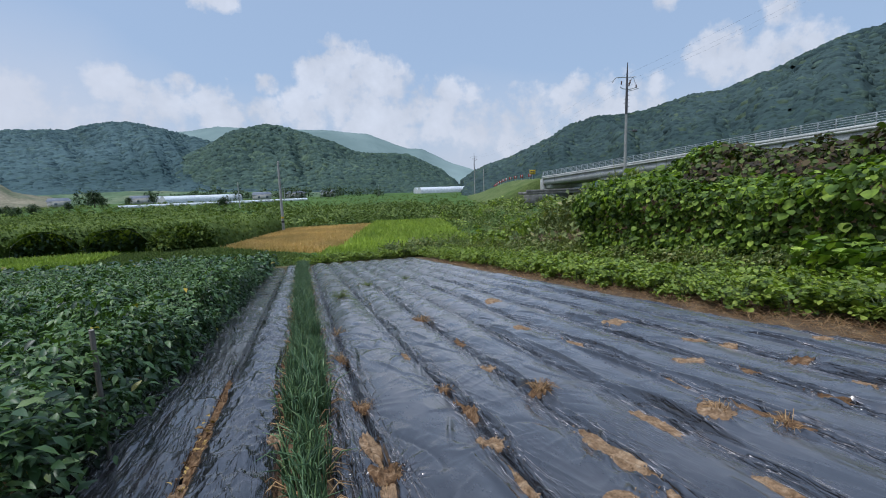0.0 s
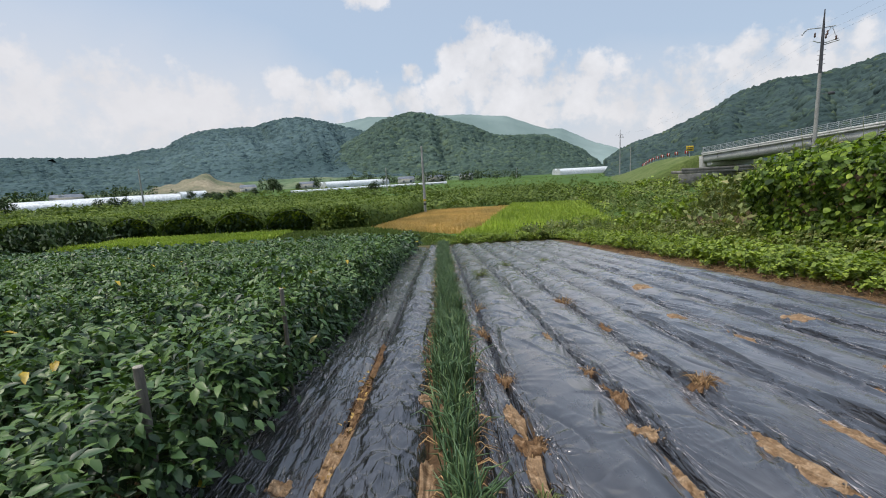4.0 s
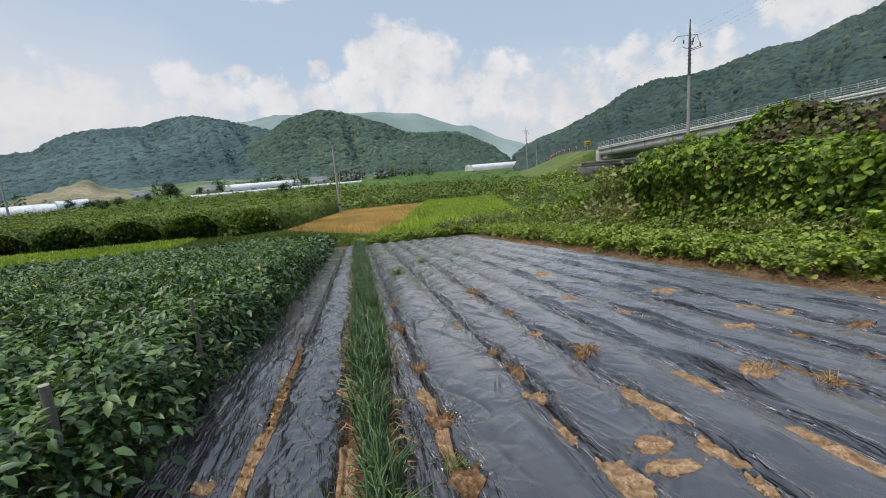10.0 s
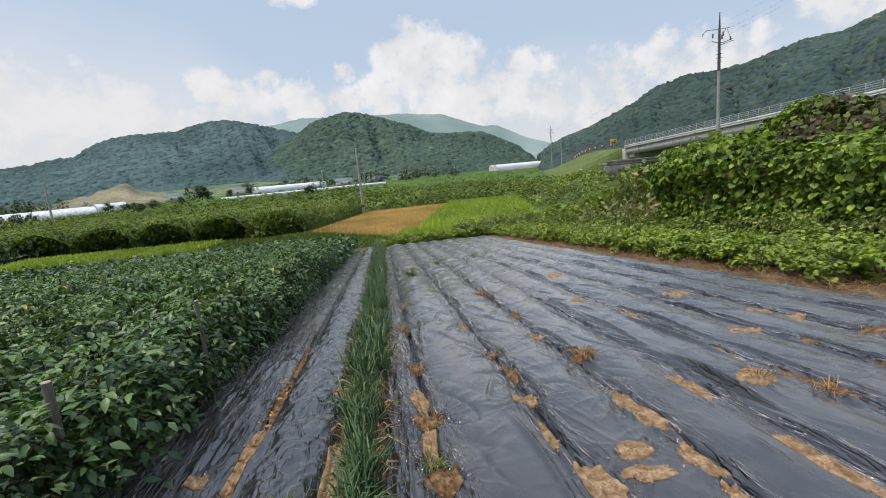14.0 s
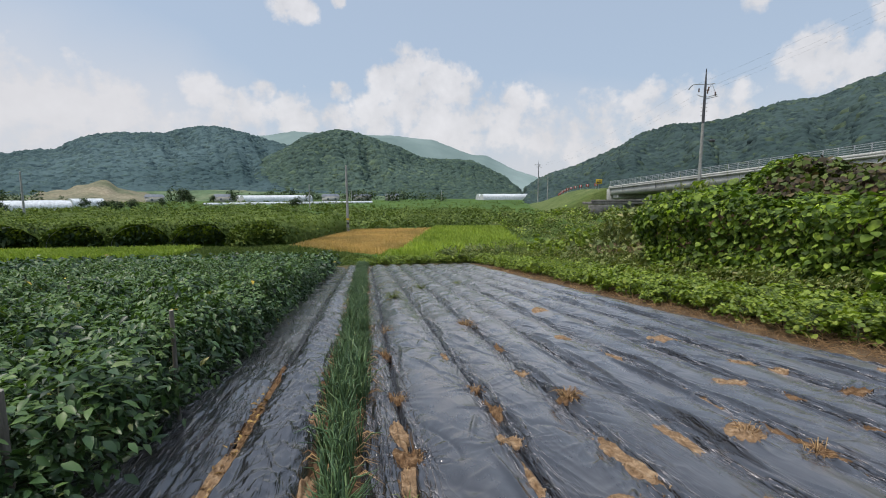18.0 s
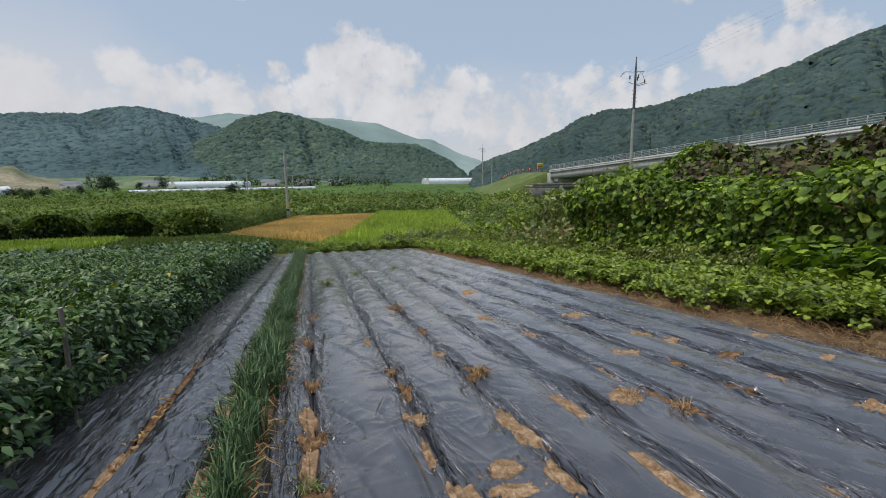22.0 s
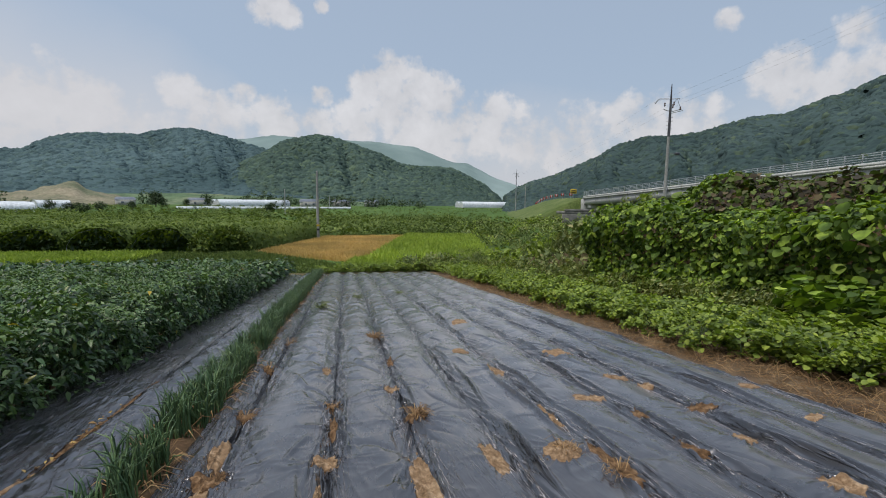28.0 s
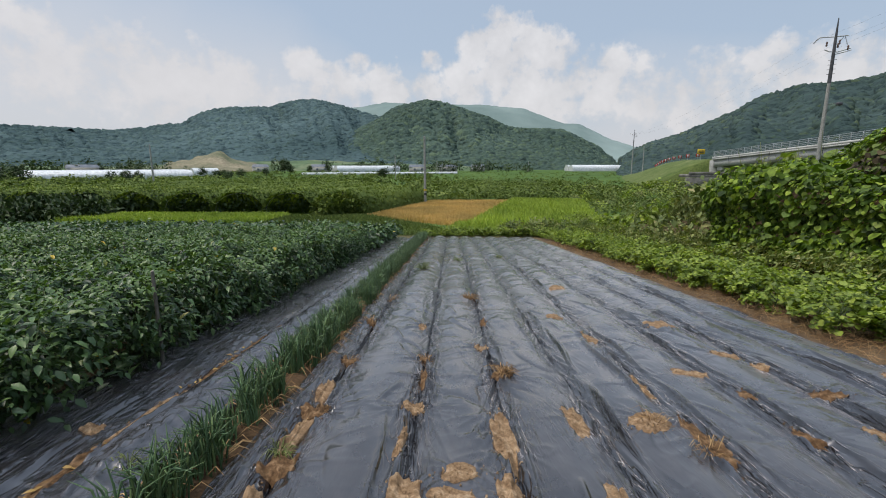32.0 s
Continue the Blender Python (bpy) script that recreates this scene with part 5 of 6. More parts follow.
# ---- valley fields ----
def crop_field(name, corners, height, count, mat, label, seed, blade=0.5):
    """A sown field: dense upright blades over a low sward."""
    g = np.random.default_rng(seed)
    c = np.array(corners, float)
    s, t = g.uniform(0, 1, count), g.uniform(0, 1, count)
    P = ((c[0] * (1 - s)[:, None] + c[1] * s[:, None]) * (1 - t)[:, None] + (c[3] * (1 - s)[:, None] + c[2] * s[:, None]) * t[:, None])
    P = np.concatenate([P, np.full((count, 1), VALLEY)], 1)
    P[:, :2] += g.normal(0, 0.15, (count, 2))
    tv = np.array([[-0.10, 0, 0], [0.10, 0, 0], [0.06, 0.08, 0.7], [-0.06, 0.08, 0.7], [0, 0.24, 1.0]])
    tf = np.array([[0, 1, 2], [0, 2, 3], [3, 2, 4]])
    V, F = scatter(tv, tf, turns(count, -12, 12, g), height * g.uniform(0.75, 1.15, count), P)
    tagged(new(name, mesh_from(name, V, F, mat)), label, "crop", kind="stuff")


crop_field("ripe_crop", [(-5.0, 42.8), (3.5, 36), (11.5, 60), (0.9, 59.8)], 0.42, 34000, M_ripe, "field of ripening golden-brown grain", 701)
crop_field("rice_paddy", [(3.8, 34), (14.5, 34), (20, 57.5), (11.7, 59.5)], 0.8, 14000, M_rice, "field of bright green rice", 702)
crop_field("rice_edge", [(2.0, 31.5), (10, 31), (10, 35.5), (3.4, 36.5)], 0.6, 4500, M_rice, "bright green rice along the field edge", 705)
crop_field("grass_strip", [(-31, 38.4), (-13.5, 37.0), (-12.5, 42.6), (-31, 43.2)], 0.6, 20000, M_rice, "strip of tall light-green grass", 703)
crop_field("field_margin", [(-13.2, 35.5), (2.5, 33.0), (-4.9, 42.4), (-12.2, 42.8)], 0.45, 12000, M_shrub, "rough green grass on the field margin", 706)
tagged(new("bare_strip", mesh_from("bare_strip", np.array([(-34, 34.4, VALLEY + 0.03), (-16.5, 34.2, VALLEY + 0.03), (-16.5, 37.0, VALLEY + 0.05), (-34, 38.2, VALLEY + 0.05)]), np.array([[0, 1, 2, 3]]), M_quarry)), "bare pale earth strip beside the grass", "ground", kind="structure")


# ---- vine tunnels ----
def vine_tunnel(x, y, length, width, high, az, seed, closed=False):
    g = np.random.default_rng(seed)
    d = np.array([math.sin(radians(az)), math.cos(radians(az))])
    s = np.array([1.0, 0.0])
    ob = thing("vine_tunnel", "long arched trellis tunnel overgrown with leafy vines", "trellis", "vine tunnels", at=(x, y, VALLEY))
    nl, na = int(length / 0.5), 13
    ph = np.linspace(0, np.pi, na)
    L, PH = np.meshgrid(np.linspace(0, length, nl), ph, indexing="ij")
    rad = 1 + 0.10 * fnoise(L * 0.5, PH * 2.5, seed, 3)
    side, up = -np.cos(PH) * width / 2 * rad, np.sin(PH) ** 0.8 * high * rad
    V = np.stack([d[0] * L + s[0] * side, d[1] * L + s[1] * side, up], -1).reshape(-1, 3)
    part("leaf_roof", (V, grid_faces(nl, na)), M_hedge, ob, "matted leaves on the arch", True)
    n = int(length * 150)
    l = length * g.uniform(0, 1, n) ** 1.25
    p = g.uniform(0.02, np.pi - 0.02, n)
    side, up = -np.cos(p) * width / 2 * 1.04, np.sin(p) ** 0.8 * high * 1.05
    P = np.stack([d[0] * l + s[0] * side, d[1] * l + s[1] * side, up], -1) + g.normal(0, 0.10, (n, 3))
    out = np.arctan2(-(s[0] * side), s[1] * side + 1e-6)
    R = euler_turn(np.radians(-g.uniform(-10, 80, n)), g.normal(0, 0.4, n), out + g.normal(0, 0.8, n))
    part("leaves", scatter(LEAF_FAR[0], LEAF_FAR[1], R, g.uniform(0.18, 0.40, n), P), M_hedge, ob)
    # open ends are filled with darker-coloured leaves that paint the shade inside
    n = 2600 if closed else 420
    q, rr = g.uniform(0, np.pi, n), g.uniform(0.1, 1, n) ** 0.5
    l = -2.4 * (1 - rr ** 2) * np.sin(q) + g.normal(0, 0.12, n) if closed else g.uniform(0.05, 1.6, n)
    side, up = -np.cos(q) * width / 2 * rr, np.sin(q) ** 0.8 * high * rr
    P = np.stack([d[0] * l + s[0] * side, d[1] * l + s[1] * side, up], -1)
    tagged(part("inner_growth", scatter(LEAF_FAR[0], LEAF_FAR[1], turns(n, -60, 80, g), g.uniform(0.25, 0.5, n), P), M_hedge if closed else M_tree, ob, "leaves closing the end" if closed else "added leaves, coloured dark for the shade inside the open end"), kind="stuff")
    for k in range(3):
        q = np.linspace(0, np.pi, 11)
        hoop = np.stack([d[0] * (0.3 + 2 * k) - s[0] * np.cos(q) * width / 2 * 0.94, d[1] * (0.3 + 2 * k) - s[1] * np.cos(q) * width / 2 * 0.94, np.sin(q) ** 0.8 * high * 0.94], -1)
        part("hoop", tube(hoop, 0.02, 5), M_steel, ob)


for k in range(9):
    vine_tunnel(-8.0 - 4.95 * k, 43.7 + 0.1 * min(k, 2), 15.0 + 6.0 * min(k, 4), 5.2, 2.35, 21.5 - 0.8 * k, 800 + k, k == 0)

# tall dark crop block further left
g = np.random.default_rng(85)
pl = np.stack([g.uniform(-58, -28.6, 460), g.uniform(39.5, 45.5, 460)], -1)
shrubs("tall_crop", pl, g.uniform(1.7, 2.3, len(pl)), M_tree, "block of tall dark green crop plants", 621, 50, 0.36, wide=0.6, category="crop")

# orchard rows and bushes over the valley floor
rows, hs = [], []
for k in range(15):
    d = 66 + 9.0 * k + 0.35 * k * k
    n = int(120 + 5 * k)
    xs = g.uniform(-0.95 * d, 0.62 * d, n)
    yy = d + g.normal(0, 1.2, n) + 3 * np.sin(xs / 30.0 + k)
    ok = ~((xs > -45 + 0.3 * k) & (xs < -2) & (yy < 96)) & ~((xs > 20) & (yy < 62)) & ~((xs > 52) & (yy < 150))
    rows.append(np.stack([xs, yy], -1)[ok])
    hs.append((g.uniform(1.3, 2.4, n) * (1 - 0.45 * sstep(xs, -5, 15)) * (1 - 0.4 * sstep(yy, 90, 170)))[ok])
shrubs("orchard_rows", np.concatenate(rows), np.concatenate(hs), M_shrub, "rows of fruit bushes across the valley floor", 631, 56, 0.28, wide=1.5)
# trees along the foot of the hills
fa, fd = np.radians(g.uniform(-50, 21, 420)), g.uniform(285, 345, 420)
ok = (vnoise(fa * 40, fd / 30, 8) > -0.1) & (np.degrees(fa) < 13) & ~((np.degrees(fa) > -30) & (np.degrees(fa) < -20.5) & (fd > 292))
pl = np.stack([np.sin(fa) * fd, np.cos(fa) * fd], -1)[ok]
shrubs("hill_foot_trees", pl, g.uniform(3.5, 8.5, len(pl)), M_tree, "dark trees scattered along the foot of the hills", 639, 60, 0.22, wide=1.0, category="trees")
pl = np.stack([g.uniform(-4, 34, 900), g.uniform(60.5, 120, 900)], -1)
pl = pl[pl[:, 0] < 0.42 * pl[:, 1]]
shrubs("valley_scrub", pl, g.uniform(0.7, 1.5, len(pl)), M_shrub, "low dark green scrub behind the grain field", 637, 50, 0.26, wide=1.6)
pl = np.stack([g.uniform(14, 62, 620), g.uniform(40, 110, 620)], -1)
pl = pl[(pl[:, 0] > 8 + 0.2 * pl[:, 1]) & (pl[:, 1] < 84 + 0.2 * pl[:, 0])]
rh = g.uniform(0.6, 1.3, len(pl)) * (1 + 0.7 * sstep(pl[:, 0], 36, 50))
shrubs("roadside_bushes", pl[::2], rh[::2], M_bean, "bright green bushes below the road", 645, 70, 0.28, wide=1.4)
pl, rh = pl[1::2], rh[1::2]
shrubs("roadside_scrub", pl, rh, M_weed, "scrub and tall weeds below the road", 641, 70, 0.28, wide=1.4)


# ---- single trees ----
def tree(x, y, h, seed, label, wide=0.75):
    g = np.random.default_rng(seed)
    ob = thing("tree", label, "tree", "valley trees", at=(x, y, float(ground_z(x, y))))
    pairs = [tube([(0, 0, -0.2), (0.05 * h * g.normal(0, 0.3), 0, h * 0.3), (0, 0.03 * h, h * 0.62)], [h * 0.035, h * 0.026, h * 0.012], 7)]
    for b in range(6):
        a, z = b * 1.05 + g.uniform(0, 0.5), h * g.uniform(0.25, 0.5)
        r = h * wide * 0.32
        pairs.append(tube([(0, 0, z), (math.cos(a) * r * 0.5, math.sin(a) * r * 0.5, z + h * 0.12), (math.cos(a) * r, math.sin(a) * r, z + h * 0.26)], [h * 0.013, h * 0.009, h * 0.004], 5))
    part("trunk", merge(*pairs), M_bark, ob)
    tv = canopy(1100, h * wide * 0.52, h * 0.42, h * 0.58, h * 0.10, LEAF_FAR, g, (-70, 70), 44)
    part("crown", tv, M_tree, ob)


for k, (az, d, h) in enumerate([(-34.6, 150, 3.0), (-33.4, 148, 3.3), (-32.4, 150, 3.0), (-24.9, 152, 3.2), (-23.8, 150, 3.5), (-22.4, 170, 3.4),
                                (-17.8, 250, 7.2), (-17.2, 255, 5), (-15.0, 265, 4), (-12.8, 280, 4.5), (-5.9, 165, 3.6), (-6.4, 168, 3.0), (-41.5, 150, 5), (-43.5, 140, 5.5), (-45.5, 138, 5.5), (-19.8, 200, 3.2), (-26.4, 190, 3.6)]):
    tree(d * math.sin(radians(az)), d * math.cos(radians(az)), h, 900 + k, "rounded dark green tree on the valley floor", 0.85)


# ---- greenhouses ----
def greenhouse(x, y, az, length, width, high, label, bays=1):
    """Vinyl tunnels on hoops; az is the way along."""
    ob = thing("greenhouse", label, "greenhouse", "greenhouses", at=(x, y, VALLEY))
    d = np.array([math.sin(radians(az)), math.cos(radians(az))])
    s = np.array([d[1], -d[0]])
    for b in range(bays):
        off = b * width
        ph = np.linspace(0, np.pi, 15)
        nl = max(3, int(length / 3))
        L, PH = np.meshgrid(np.linspace(0, length, nl), ph, indexing="ij")
        side = -np.cos(PH) * width / 2 + off
        up = np.minimum(np.sin(PH) ** 0.6, 1) * high
        up = np.where((L / 3).astype(int) % 2 == 0, up, up * 0.985)
        V = np.stack([d[0] * L + s[0] * side, d[1] * L + s[1] * side, up], -1).reshape(-1, 3)
        part("cover", (V, grid_faces(nl, 15)), M_vinyl, ob, "translucent white vinyl cover", True)
        for e in (0, length):
            rim = np.stack([d[0] * e - s[0] * np.cos(ph) * width / 2 + s[0] * off, d[1] * e - s[1] * np.cos(ph) * width / 2 + s[1] * off, np.sin(ph) ** 0.6 * high], -1)
            c = np.array([[d[0] * e + s[0] * off, d[1] * e + s[1] * off, 0]])
            T = np.stack([np.arange(14), np.arange(1, 15), np.full(14, 15)], -1)
            part("end_wall", (np.concatenate([rim, c]), T), M_vinyl, ob)
            part("end_hoop", tube(rim, 0.06, 5), M_steel, ob)
        gut = np.array([[d[0] * q + s[0] * (off - width / 2), d[1] * q + s[1] * (off - width / 2), 0.55] for q in (0, length)])
        part("side_rail", tube(gut, 0.07, 5), M_steel, ob)


def ghouse(az0, d0, az1, d1, width, high, label, bays=1):
    p = np.array([d0 * math.sin(radians(az0)), d0 * math.cos(radians(az0))])
    q = np.array([d1 * math.sin(radians(az1)), d1 * math.cos(radians(az1))])
    v = q - p
    greenhouse(p[0], p[1], math.degrees(math.atan2(v[0], v[1])), float(np.hypot(*v)), width, high, label, bays)


ghouse(-41.3, 196, -28.0, 196, 7.0, 2.9, "row of white vinyl greenhouses seen from the side", 3)
ghouse(-27.5, 215, -25.0, 218, 6.0, 3.2, "white vinyl greenhouse beside trees")
ghouse(-12.4, 285, -5.0, 300, 7.0, 3.8, "long white vinyl greenhouse", 2)
ghouse(16.2, 330, 22.8, 350, 7.0, 4.2, "long white vinyl greenhouse near the road", 2)
ghouse(-15.9, 215, 3.0, 232, 2.2, 1.05, "low white vinyl crop tunnel across the valley")


# ---- farm buildings far off ----
def farmhouse(az, d, w, deep, h, roof, label):
    x, y = d * math.sin(radians(az)), d * math.cos(radians(az))
    ob = thing("farm_building", label, "building", "farm buildings", at=(x, y, VALLEY))
    ob.rotation_euler = (0, 0, radians(-az + 12))
    part("wall", box((-w / 2, -deep / 2, -0.3), (w / 2, deep / 2, h)), M_plaster, ob)
    V = np.array([(-w / 2 - .4, -deep / 2 - .4, h), (w / 2 + .4, -deep / 2 - .4, h), (w / 2 + .4, deep / 2 + .4, h), (-w / 2 - .4, deep / 2 + .4, h), (-w / 2 - .2, 0, h + 1.5), (w / 2 + .2, 0, h + 1.5)], float)
    part("roof", (V, [np.array([[0, 1, 5, 4], [2, 3, 4, 5]]), np.array([[1, 2, 5], [3, 0, 4]])]), roof, ob, "pitched roof")
    for k in range(2):
        cx = (-0.25 + 0.5 * k) * w
        part("window", box((cx - 0.6, -deep / 2 - 0.04, 1.0), (cx + 0.6, -deep / 2 + 0.02, 2.1)), M_roof, ob)


for az, d, w in [(-13.8, 300, 10), (-2.0, 285, 9), (1.8, 300, 11), (5.5, 310, 8), (-44, 280, 10), (-37, 290, 12), (-20.5, 300, 8)]:
    farmhouse(az, d, w, 7, 3.0, M_roof, "small farm building with a pitched roof, far across the valley")


# ---- poles ----
def utility_pole(x, y, base, height, r0, r1, label, arms=(), lean=(0, 0), band=False):
    ob = thing("utility_pole", label, "utility pole", "utility poles", at=(x, y, base))
    lx, ly = lean
    part("shaft", tube([(0, 0, -0.6), (lx * 0.3, ly * 0.3, height * 0.3), (lx * 0.7, ly * 0.7, height * 0.7), (lx, ly, height)], [r0, r0 * 0.8 + r1 * 0.2, r0 * 0.35 + r1 * 0.65, r1], 12), M_pole, ob, "tapered grey concrete shaft", True)
    part("cap", tube([(lx, ly, height - 0.02), (lx, ly, height + 0.05), (lx, ly, height + 0.07)], [r1 * 1.05, r1 * 0.9, 0.01], 12), M_pole, ob)
    if band:
        for k in range(2):
            part("warning_band", tube([(0, 0, 1.2 + 0.5 * k), (0, 0, 1.42 + 0.5 * k)], r0 * 1.02, 12), M_yellow if k else M_black, ob)
    return ob


utility_pole(0.1, 56.9, VALLEY, 8.3, 0.17, 0.11, "plain grey concrete pole at the edge of the ripe field", lean=(-0.05, 0), band=True)
utility_pole(-53.0, 88.7, VALLEY, 8.6, 0.19, 0.12, "plain grey concrete pole among the vine tunnels")
utility_pole(-11.0, 141.6, VALLEY, 7.6, 0.17, 0.12, "thin grey pole beside the low tunnels")
utility_pole(2.1, 240, VALLEY, 6.5, 0.2, 0.14, "thin grey pole far across the valley")
utility_pole(60.8, 293.8, VALLEY, 6.6, 0.2, 0.14, "thin grey pole far across the valley")


def line_pole(x, y, base, shaft_top, height, label, az):
    """Concrete shaft, a dark steel mast on it, one bent cross arm and a shorter arm below."""
    ob = utility_pole(x, y, base, shaft_top, 0.22, 0.15, label)
    a = radians(az)
    cx, sx = math.cos(a), math.sin(a)

    def at(q, z, off=0.0):
        return (q * cx - off * sx, q * sx + off * cx, z)

    part("steel_mast", tube([(0, 0, shaft_top - 0.4), (0, 0, shaft_top + 3.6), (0, 0, height - 0.1), (0, 0, height)], [0.17, 0.13, 0.05, 0.05], 8), M_darksteel, ob, "dark steel mast on the concrete shaft")
    za, zb = height - 1.75, height - 3.1
    part("cross_arm", merge(tube([at(-1.22, za + 0.12), at(0, za), at(0.98, za - 0.02)], 0.055, 6), tube([at(-1.22, za + 0.12), at(-1.50, za - 0.08), at(-1.72, za - 0.42)], [0.055, 0.06, 0.075], 6)), M_steel, ob, "galvanised cross arm with a bent end")
    part("arm_brace", tube([at(0.62, za - 0.03), at(0.36, za - 0.55)], 0.035, 5), M_steel, ob)
    part("arm_brace", tube([at(0.70, za - 0.05), at(0.98, za - 0.9)], 0.03, 5), M_steel, ob)
    part("lower_arm", tube([at(-0.75, zb + 0.22), at(-0.35, zb), at(0.3, zb - 0.12), at(1.25, zb + 0.10)], 0.055, 6), M_steel, ob)
    part("lower_arm", tube([at(0.1, zb - 0.30, 0.2), at(1.36, zb - 0.06, 0.2)], 0.045, 6), M_steel, ob)
    for q, z in ((-0.64, za - 0.6), (0.35, za - 0.55), (0.25, zb + 0.5), (1.05, zb + 0.18)):
        px, py, pz = at(q, z)
        part("insulator", tube([(px, py, pz - 0.24), (px, py, pz - 0.16), (px, py, pz), (px, py, pz + 0.14), (px, py, pz + 0.24)], [0.03, 0.10, 0.06, 0.10, 0.03], 8), M_insul, ob, "brown glazed insulator")
    part("bracket", tube([at(0, height - 8.3), at(1.1, height - 8.2)], 0.03, 6), M_darksteel, ob)
    px, py, pz = at(1.05, height - 8.3)
    part("switch_box", bevel_box((px - 0.26, py - 0.16, pz - 0.14), (px + 0.26, py + 0.16, pz + 0.16), 0.03), M_darksteel, ob)
    for k in range(4):
        z = shaft_top + 0.5 + 0.45 * k
        part("step_bolt", tube([at(-0.34, z), at(0.34, z + 0.02)], 0.022, 5), M_darksteel, ob)
    return ob


line_pole(41.55, 47.3, -2.6, 12.7, 18.5, "tall concrete power line pole with cross arms", -41)
line_pole(82.5, 188.5, VALLEY, 12.5, 19.0, "power line pole at the foot of the road embankment", -20)
utility_pole(90.0, 195.0, VALLEY, 12.0, 0.22, 0.15, "plain concrete pole beside the power line pole")


def wire(p, q, sag, r, label):
    t = np.linspace(0, 1, 24)
    P = np.array(p)[None] * (1 - t)[:, None] + np.array(q)[None] * t[:, None]
    P[:, 2] -= 4 * sag * t * (1 - t)
    ob = part("power_line", tube(P, r, 4), M_darksteel)
    tagged(ob, label, "cable", "power lines")


for k, off in enumerate((-2.3, 0.8, 1.5)):
    z = 13.7 + 0.25 * (k == 1)
    wire((41.55 + off * 0.766, 47.3 - off * 0.643, z), (112 + off, 20 - off * 0.6, 40 + z), 2.5, 0.005, "thin dark power line rising to the mountainside")
    wire((41.55 + off * 0.766, 47.3 - off * 0.643, z), (82.5 + off * 0.9, 188.5 - off * 0.4, 13.6), 2.0, 0.004, "thin dark power line along the valley")

# ---- road bridge ----
BX = 65.0


def deck_z(y):
    """Top of the deck slab, rising towards the viewer."""
    return 2.75 + 0.058 * (104.0 - np.asarray(y, float))


bridge = thing("road_bridge", "grey concrete road bridge with steel railing beyond the bank", "bridge", at=(BX, 60, VALLEY))
by = np.linspace(104.0, -40.0, 49)


def along(profile):
    """A bar along the bridge from a closed cross profile of (x, z over deck)."""
    pr = np.array(profile)
    n, k = len(by), len(pr)
    X = np.repeat(pr[None, :, 0], n, 0)
    Y = np.repeat(by[:, None], k, 1) - 60
    Z = deck_z(by)[:, None] + pr[None, :, 1] - VALLEY
    V = np.stack([X, Y, Z], -1).reshape(-1, 3)
    i = np.arange(n * k).reshape(n, k)
    j = np.roll(i, -1, 1)
    F = np.stack([i[:-1], i[1:], j[1:], j[:-1]], -1).reshape(-1, 4)
    return V, F


part("deck_slab", along([(-0.42, -0.30), (11, -0.30), (11, 0.0), (-0.42, 0.0)]), M_concrete, bridge, "concrete deck slab with a drip edge")
for k, gx0 in enumerate((-0.2, 3.0, 5.8, 8.6)):
    part("girder", along([(gx0, -1.85), (gx0 + 0.7, -1.85), (gx0 + 0.6, -0.30), (gx0 + 0.06, -0.30)]), M_concrete, bridge, "deep concrete girder")
part("parapet", along([(-0.42, 0.0), (-0.02, 0.0), (-0.10, 0.42), (-0.34, 0.42)]), M_concrete, bridge, "low concrete parapet")
part("parapet", along([(10.5, 0.0), (10.9, 0.0), (10.8, 0.42), (10.56, 0.42)]), M_concrete, bridge)
for side in (-0.22, 10.68):
    for h in (0.66, 0.94, 1.24, 1.52):
        part("rail", tube([(side, y - 60, float(deck_z(y)) + h - VALLEY) for y in by], 0.05, 6), M_steel, bridge)
post_me = None
for side in (-0.22, 10.68):
    for y in np.arange(103.5, -38, -2.0):
        if post_me is None:
            V, F = bevel_box((-0.05, -0.06, 0.40), (0.05, 0.06, 1.58), 0.012)
            post_me = mesh_from("rail_post", V, F, M_steel)
        ob = new("rail_post", post_me)
        ob.parent = bridge
        ob.location = (side, y - 60, float(deck_z(y)) - VALLEY)
for y in (101.5, 80.0, 56.0, 32.0, 8.0):
    zt = float(deck_z(y)) - 1.75 - VALLEY
    part("pier_cap", bevel_box((0.0, y - 61.0, zt - 1.0), (9.6, y - 59.0, zt - 0.02), 0.08), M_concrete, bridge, "concrete pier cap")
    for px0 in (1.6, 6.8):
        part("pier", tube([(px0, y - 60, -0.5), (px0, y - 60, zt - 0.98)], 0.75, 16), M_concrete, bridge, "round concrete pier", True)
for y in np.arange(98, -35, -12.0):
    part("deck_joint", box((-0.47, y - 60.05, float(deck_z(y)) - VALLEY - 1.2), (-0.44, y - 59.95, float(deck_z(y)) - VALLEY + 0.0)), M_darksteel, bridge)
part("abutment", bevel_box((-0.6, 43.5, -0.5), (11.2, 46.5, float(deck_z(104)) - 0.36 - VALLEY), 0.06), M_concrete, bridge, "concrete abutment wall")

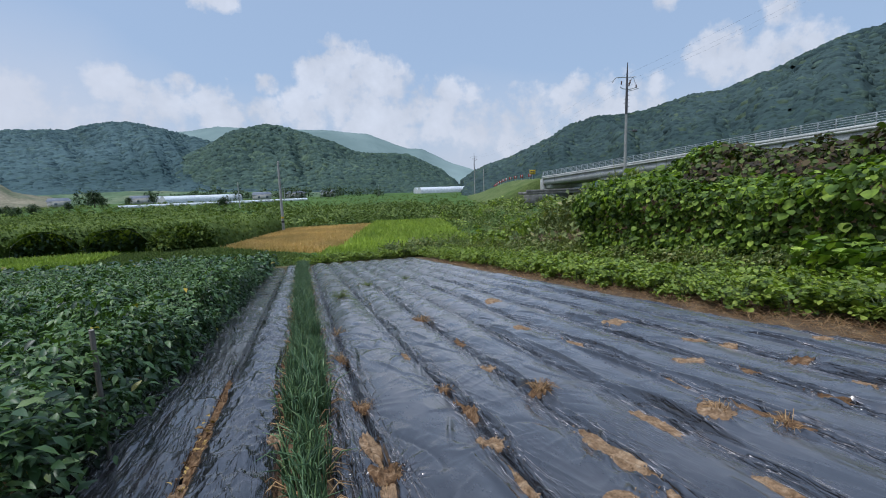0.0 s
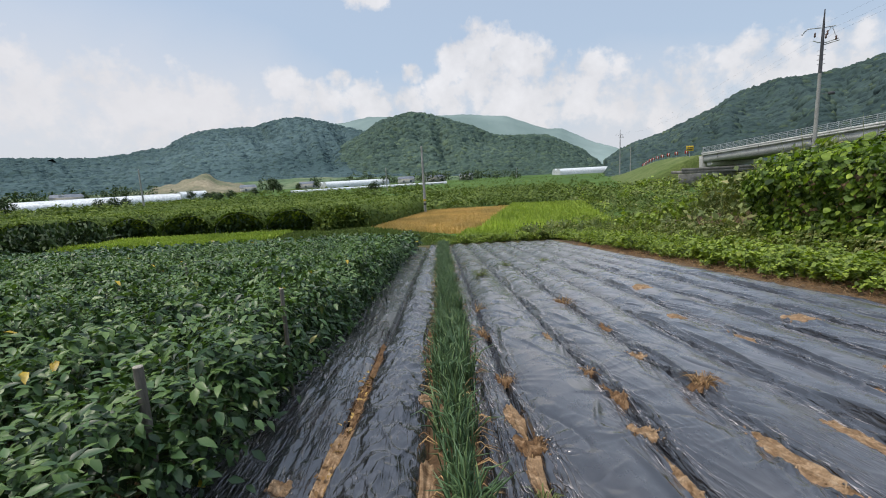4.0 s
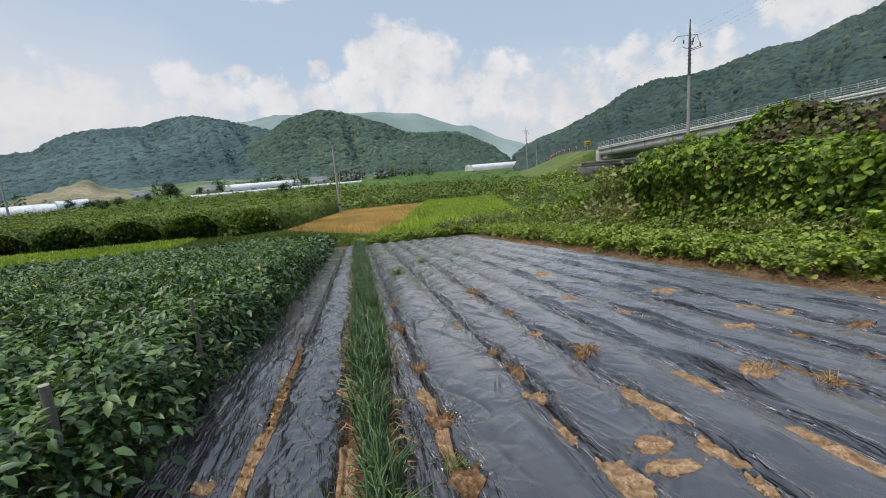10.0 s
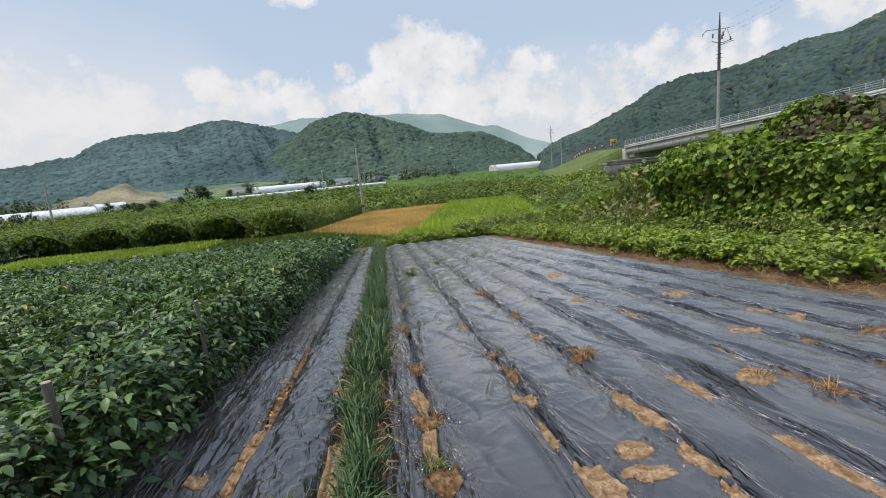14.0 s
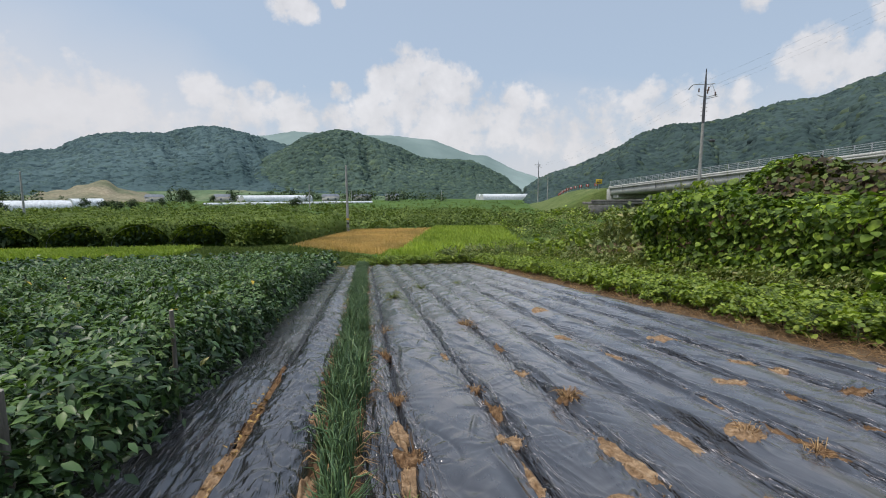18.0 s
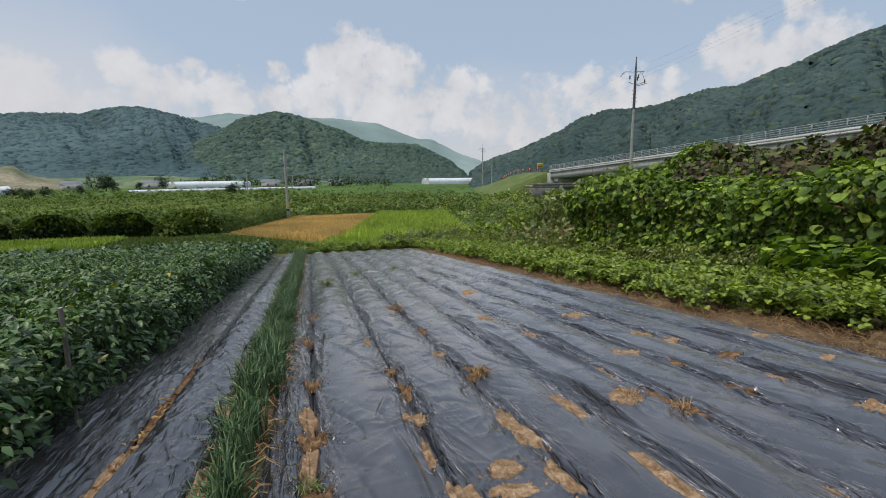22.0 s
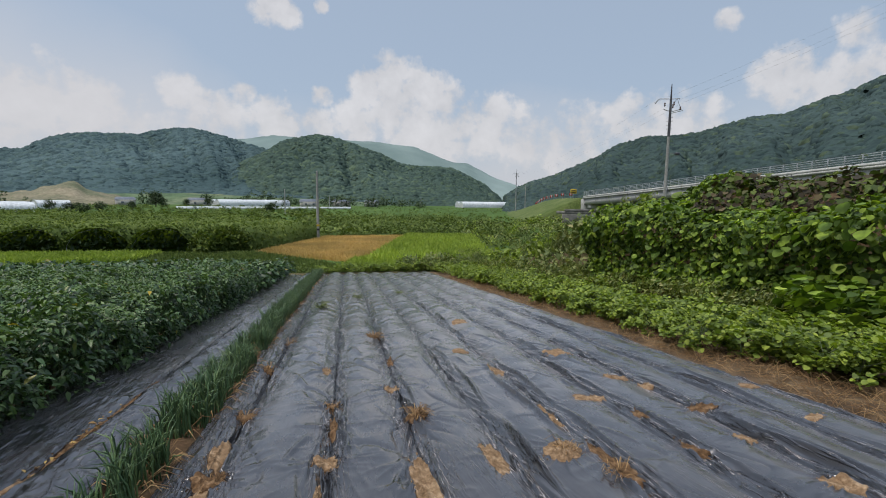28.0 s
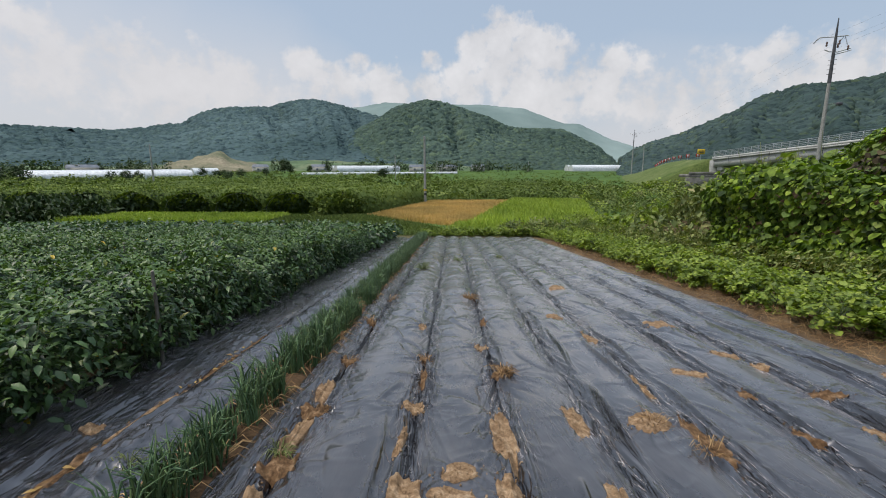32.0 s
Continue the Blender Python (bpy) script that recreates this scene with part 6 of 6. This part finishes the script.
# embankment that carries the road on beyond the bridge
ey = np.concatenate([[104.2], np.linspace(104.5, 330, 40)])
ex = np.array([-14.0, -9, -5, -0.6, 0.0, 5.5, 11.0, 12, 17, 24])
ez = np.array([0.0, 0.35, 0.68, 0.98, 1.0, 1.0, 1.0, 0.98, 0.5, 0.0])
EX, EY = np.meshgrid(ex, ey, indexing="ij")
EYb = np.maximum(EY, 104.5)
rise = (deck_z(104) - 0.02 - VALLEY) * (1 - 0.85 * sstep(EY, 110, 250)) * (EY > 104.4)
bend = 105 * ((EYb - 104.5) / 225.0) ** 1.35
EZ = VALLEY - 0.05 + rise * ez[:, None] + 0.12 * fnoise(EX * 0.5, EY * 0.5, 95, 3) * (np.abs(ez[:, None] - 0.5) < 0.49)
V = np.stack([BX + EX + bend, EY, EZ], -1).reshape(-1, 3)
tagged(new("road_embankment", mesh_from("road_embankment", V, grid_faces(len(ex), len(ey)), M_grassy, True)), "grassy road embankment leading to the bridge", "embankment", kind="structure")
g = np.random.default_rng(96)
for k in range(11):
    y = 112 + 7.5 * k
    bx = BX - 0.3 + 105 * ((y - 104.5) / 225.0) ** 1.35
    z = float(VALLEY + (deck_z(104) - 0.02 - VALLEY) * (1 - 0.85 * sstep(y, 110, 250)))
    ob = thing("road_marker", "red and white chevron marker beside the road", "road marker", "chevron markers", at=(bx, y, z))
    part("post", tube([(0, 0, -0.2), (0, 0, 1.3)], 0.05, 6), M_steel, ob)
    bd = part("board", bevel_box((-0.45, -0.06, 0.55), (0.45, -0.02, 1.35), 0.015), M_red, ob, "red chevron board")
    part("stripe", box((-0.12, -0.075, 0.58), (0.14, -0.062, 1.32)), M_white, bd)
sg = thing("road_sign", "yellow warning sign with black bars beside the road", "road sign", at=(BX - 0.5, 108.5, float(deck_z(104))))
part("post", tube([(0, 0, -0.3), (0, 0, 2.2)], 0.06, 8), M_steel, sg)
bd = part("board", bevel_box((-0.9, -0.08, 1.1), (0.9, -0.03, 2.3), 0.02), M_yellow, sg)
for k in range(2):
    part("bar", box((-0.65, -0.095, 1.35 + 0.4 * k), (0.65, -0.082, 1.55 + 0.4 * k)), M_black, bd)

# small culvert bridge in front of the embankment
cul = thing("culvert_bridge", "small weathered concrete farm bridge under the road", "bridge", at=(53, 86, VALLEY))
part("deck", bevel_box((-4.0, -1.2, 2.55), (14, 2.5, 3.05), 0.05), M_oldconcrete, cul)
part("parapet", bevel_box((-4.0, -1.25, 3.06), (14, -0.95, 3.55), 0.04), M_oldconcrete, cul)
part("wing_wall", bevel_box((-4.4, -1.3, -0.3), (-0.2, -0.7, 2.5), 0.05), M_oldconcrete, cul, "pale concrete wing wall")
part("pier", bevel_box((8.0, -1.0, -0.3), (9.0, 2.2, 2.54), 0.05), M_oldconcrete, cul)
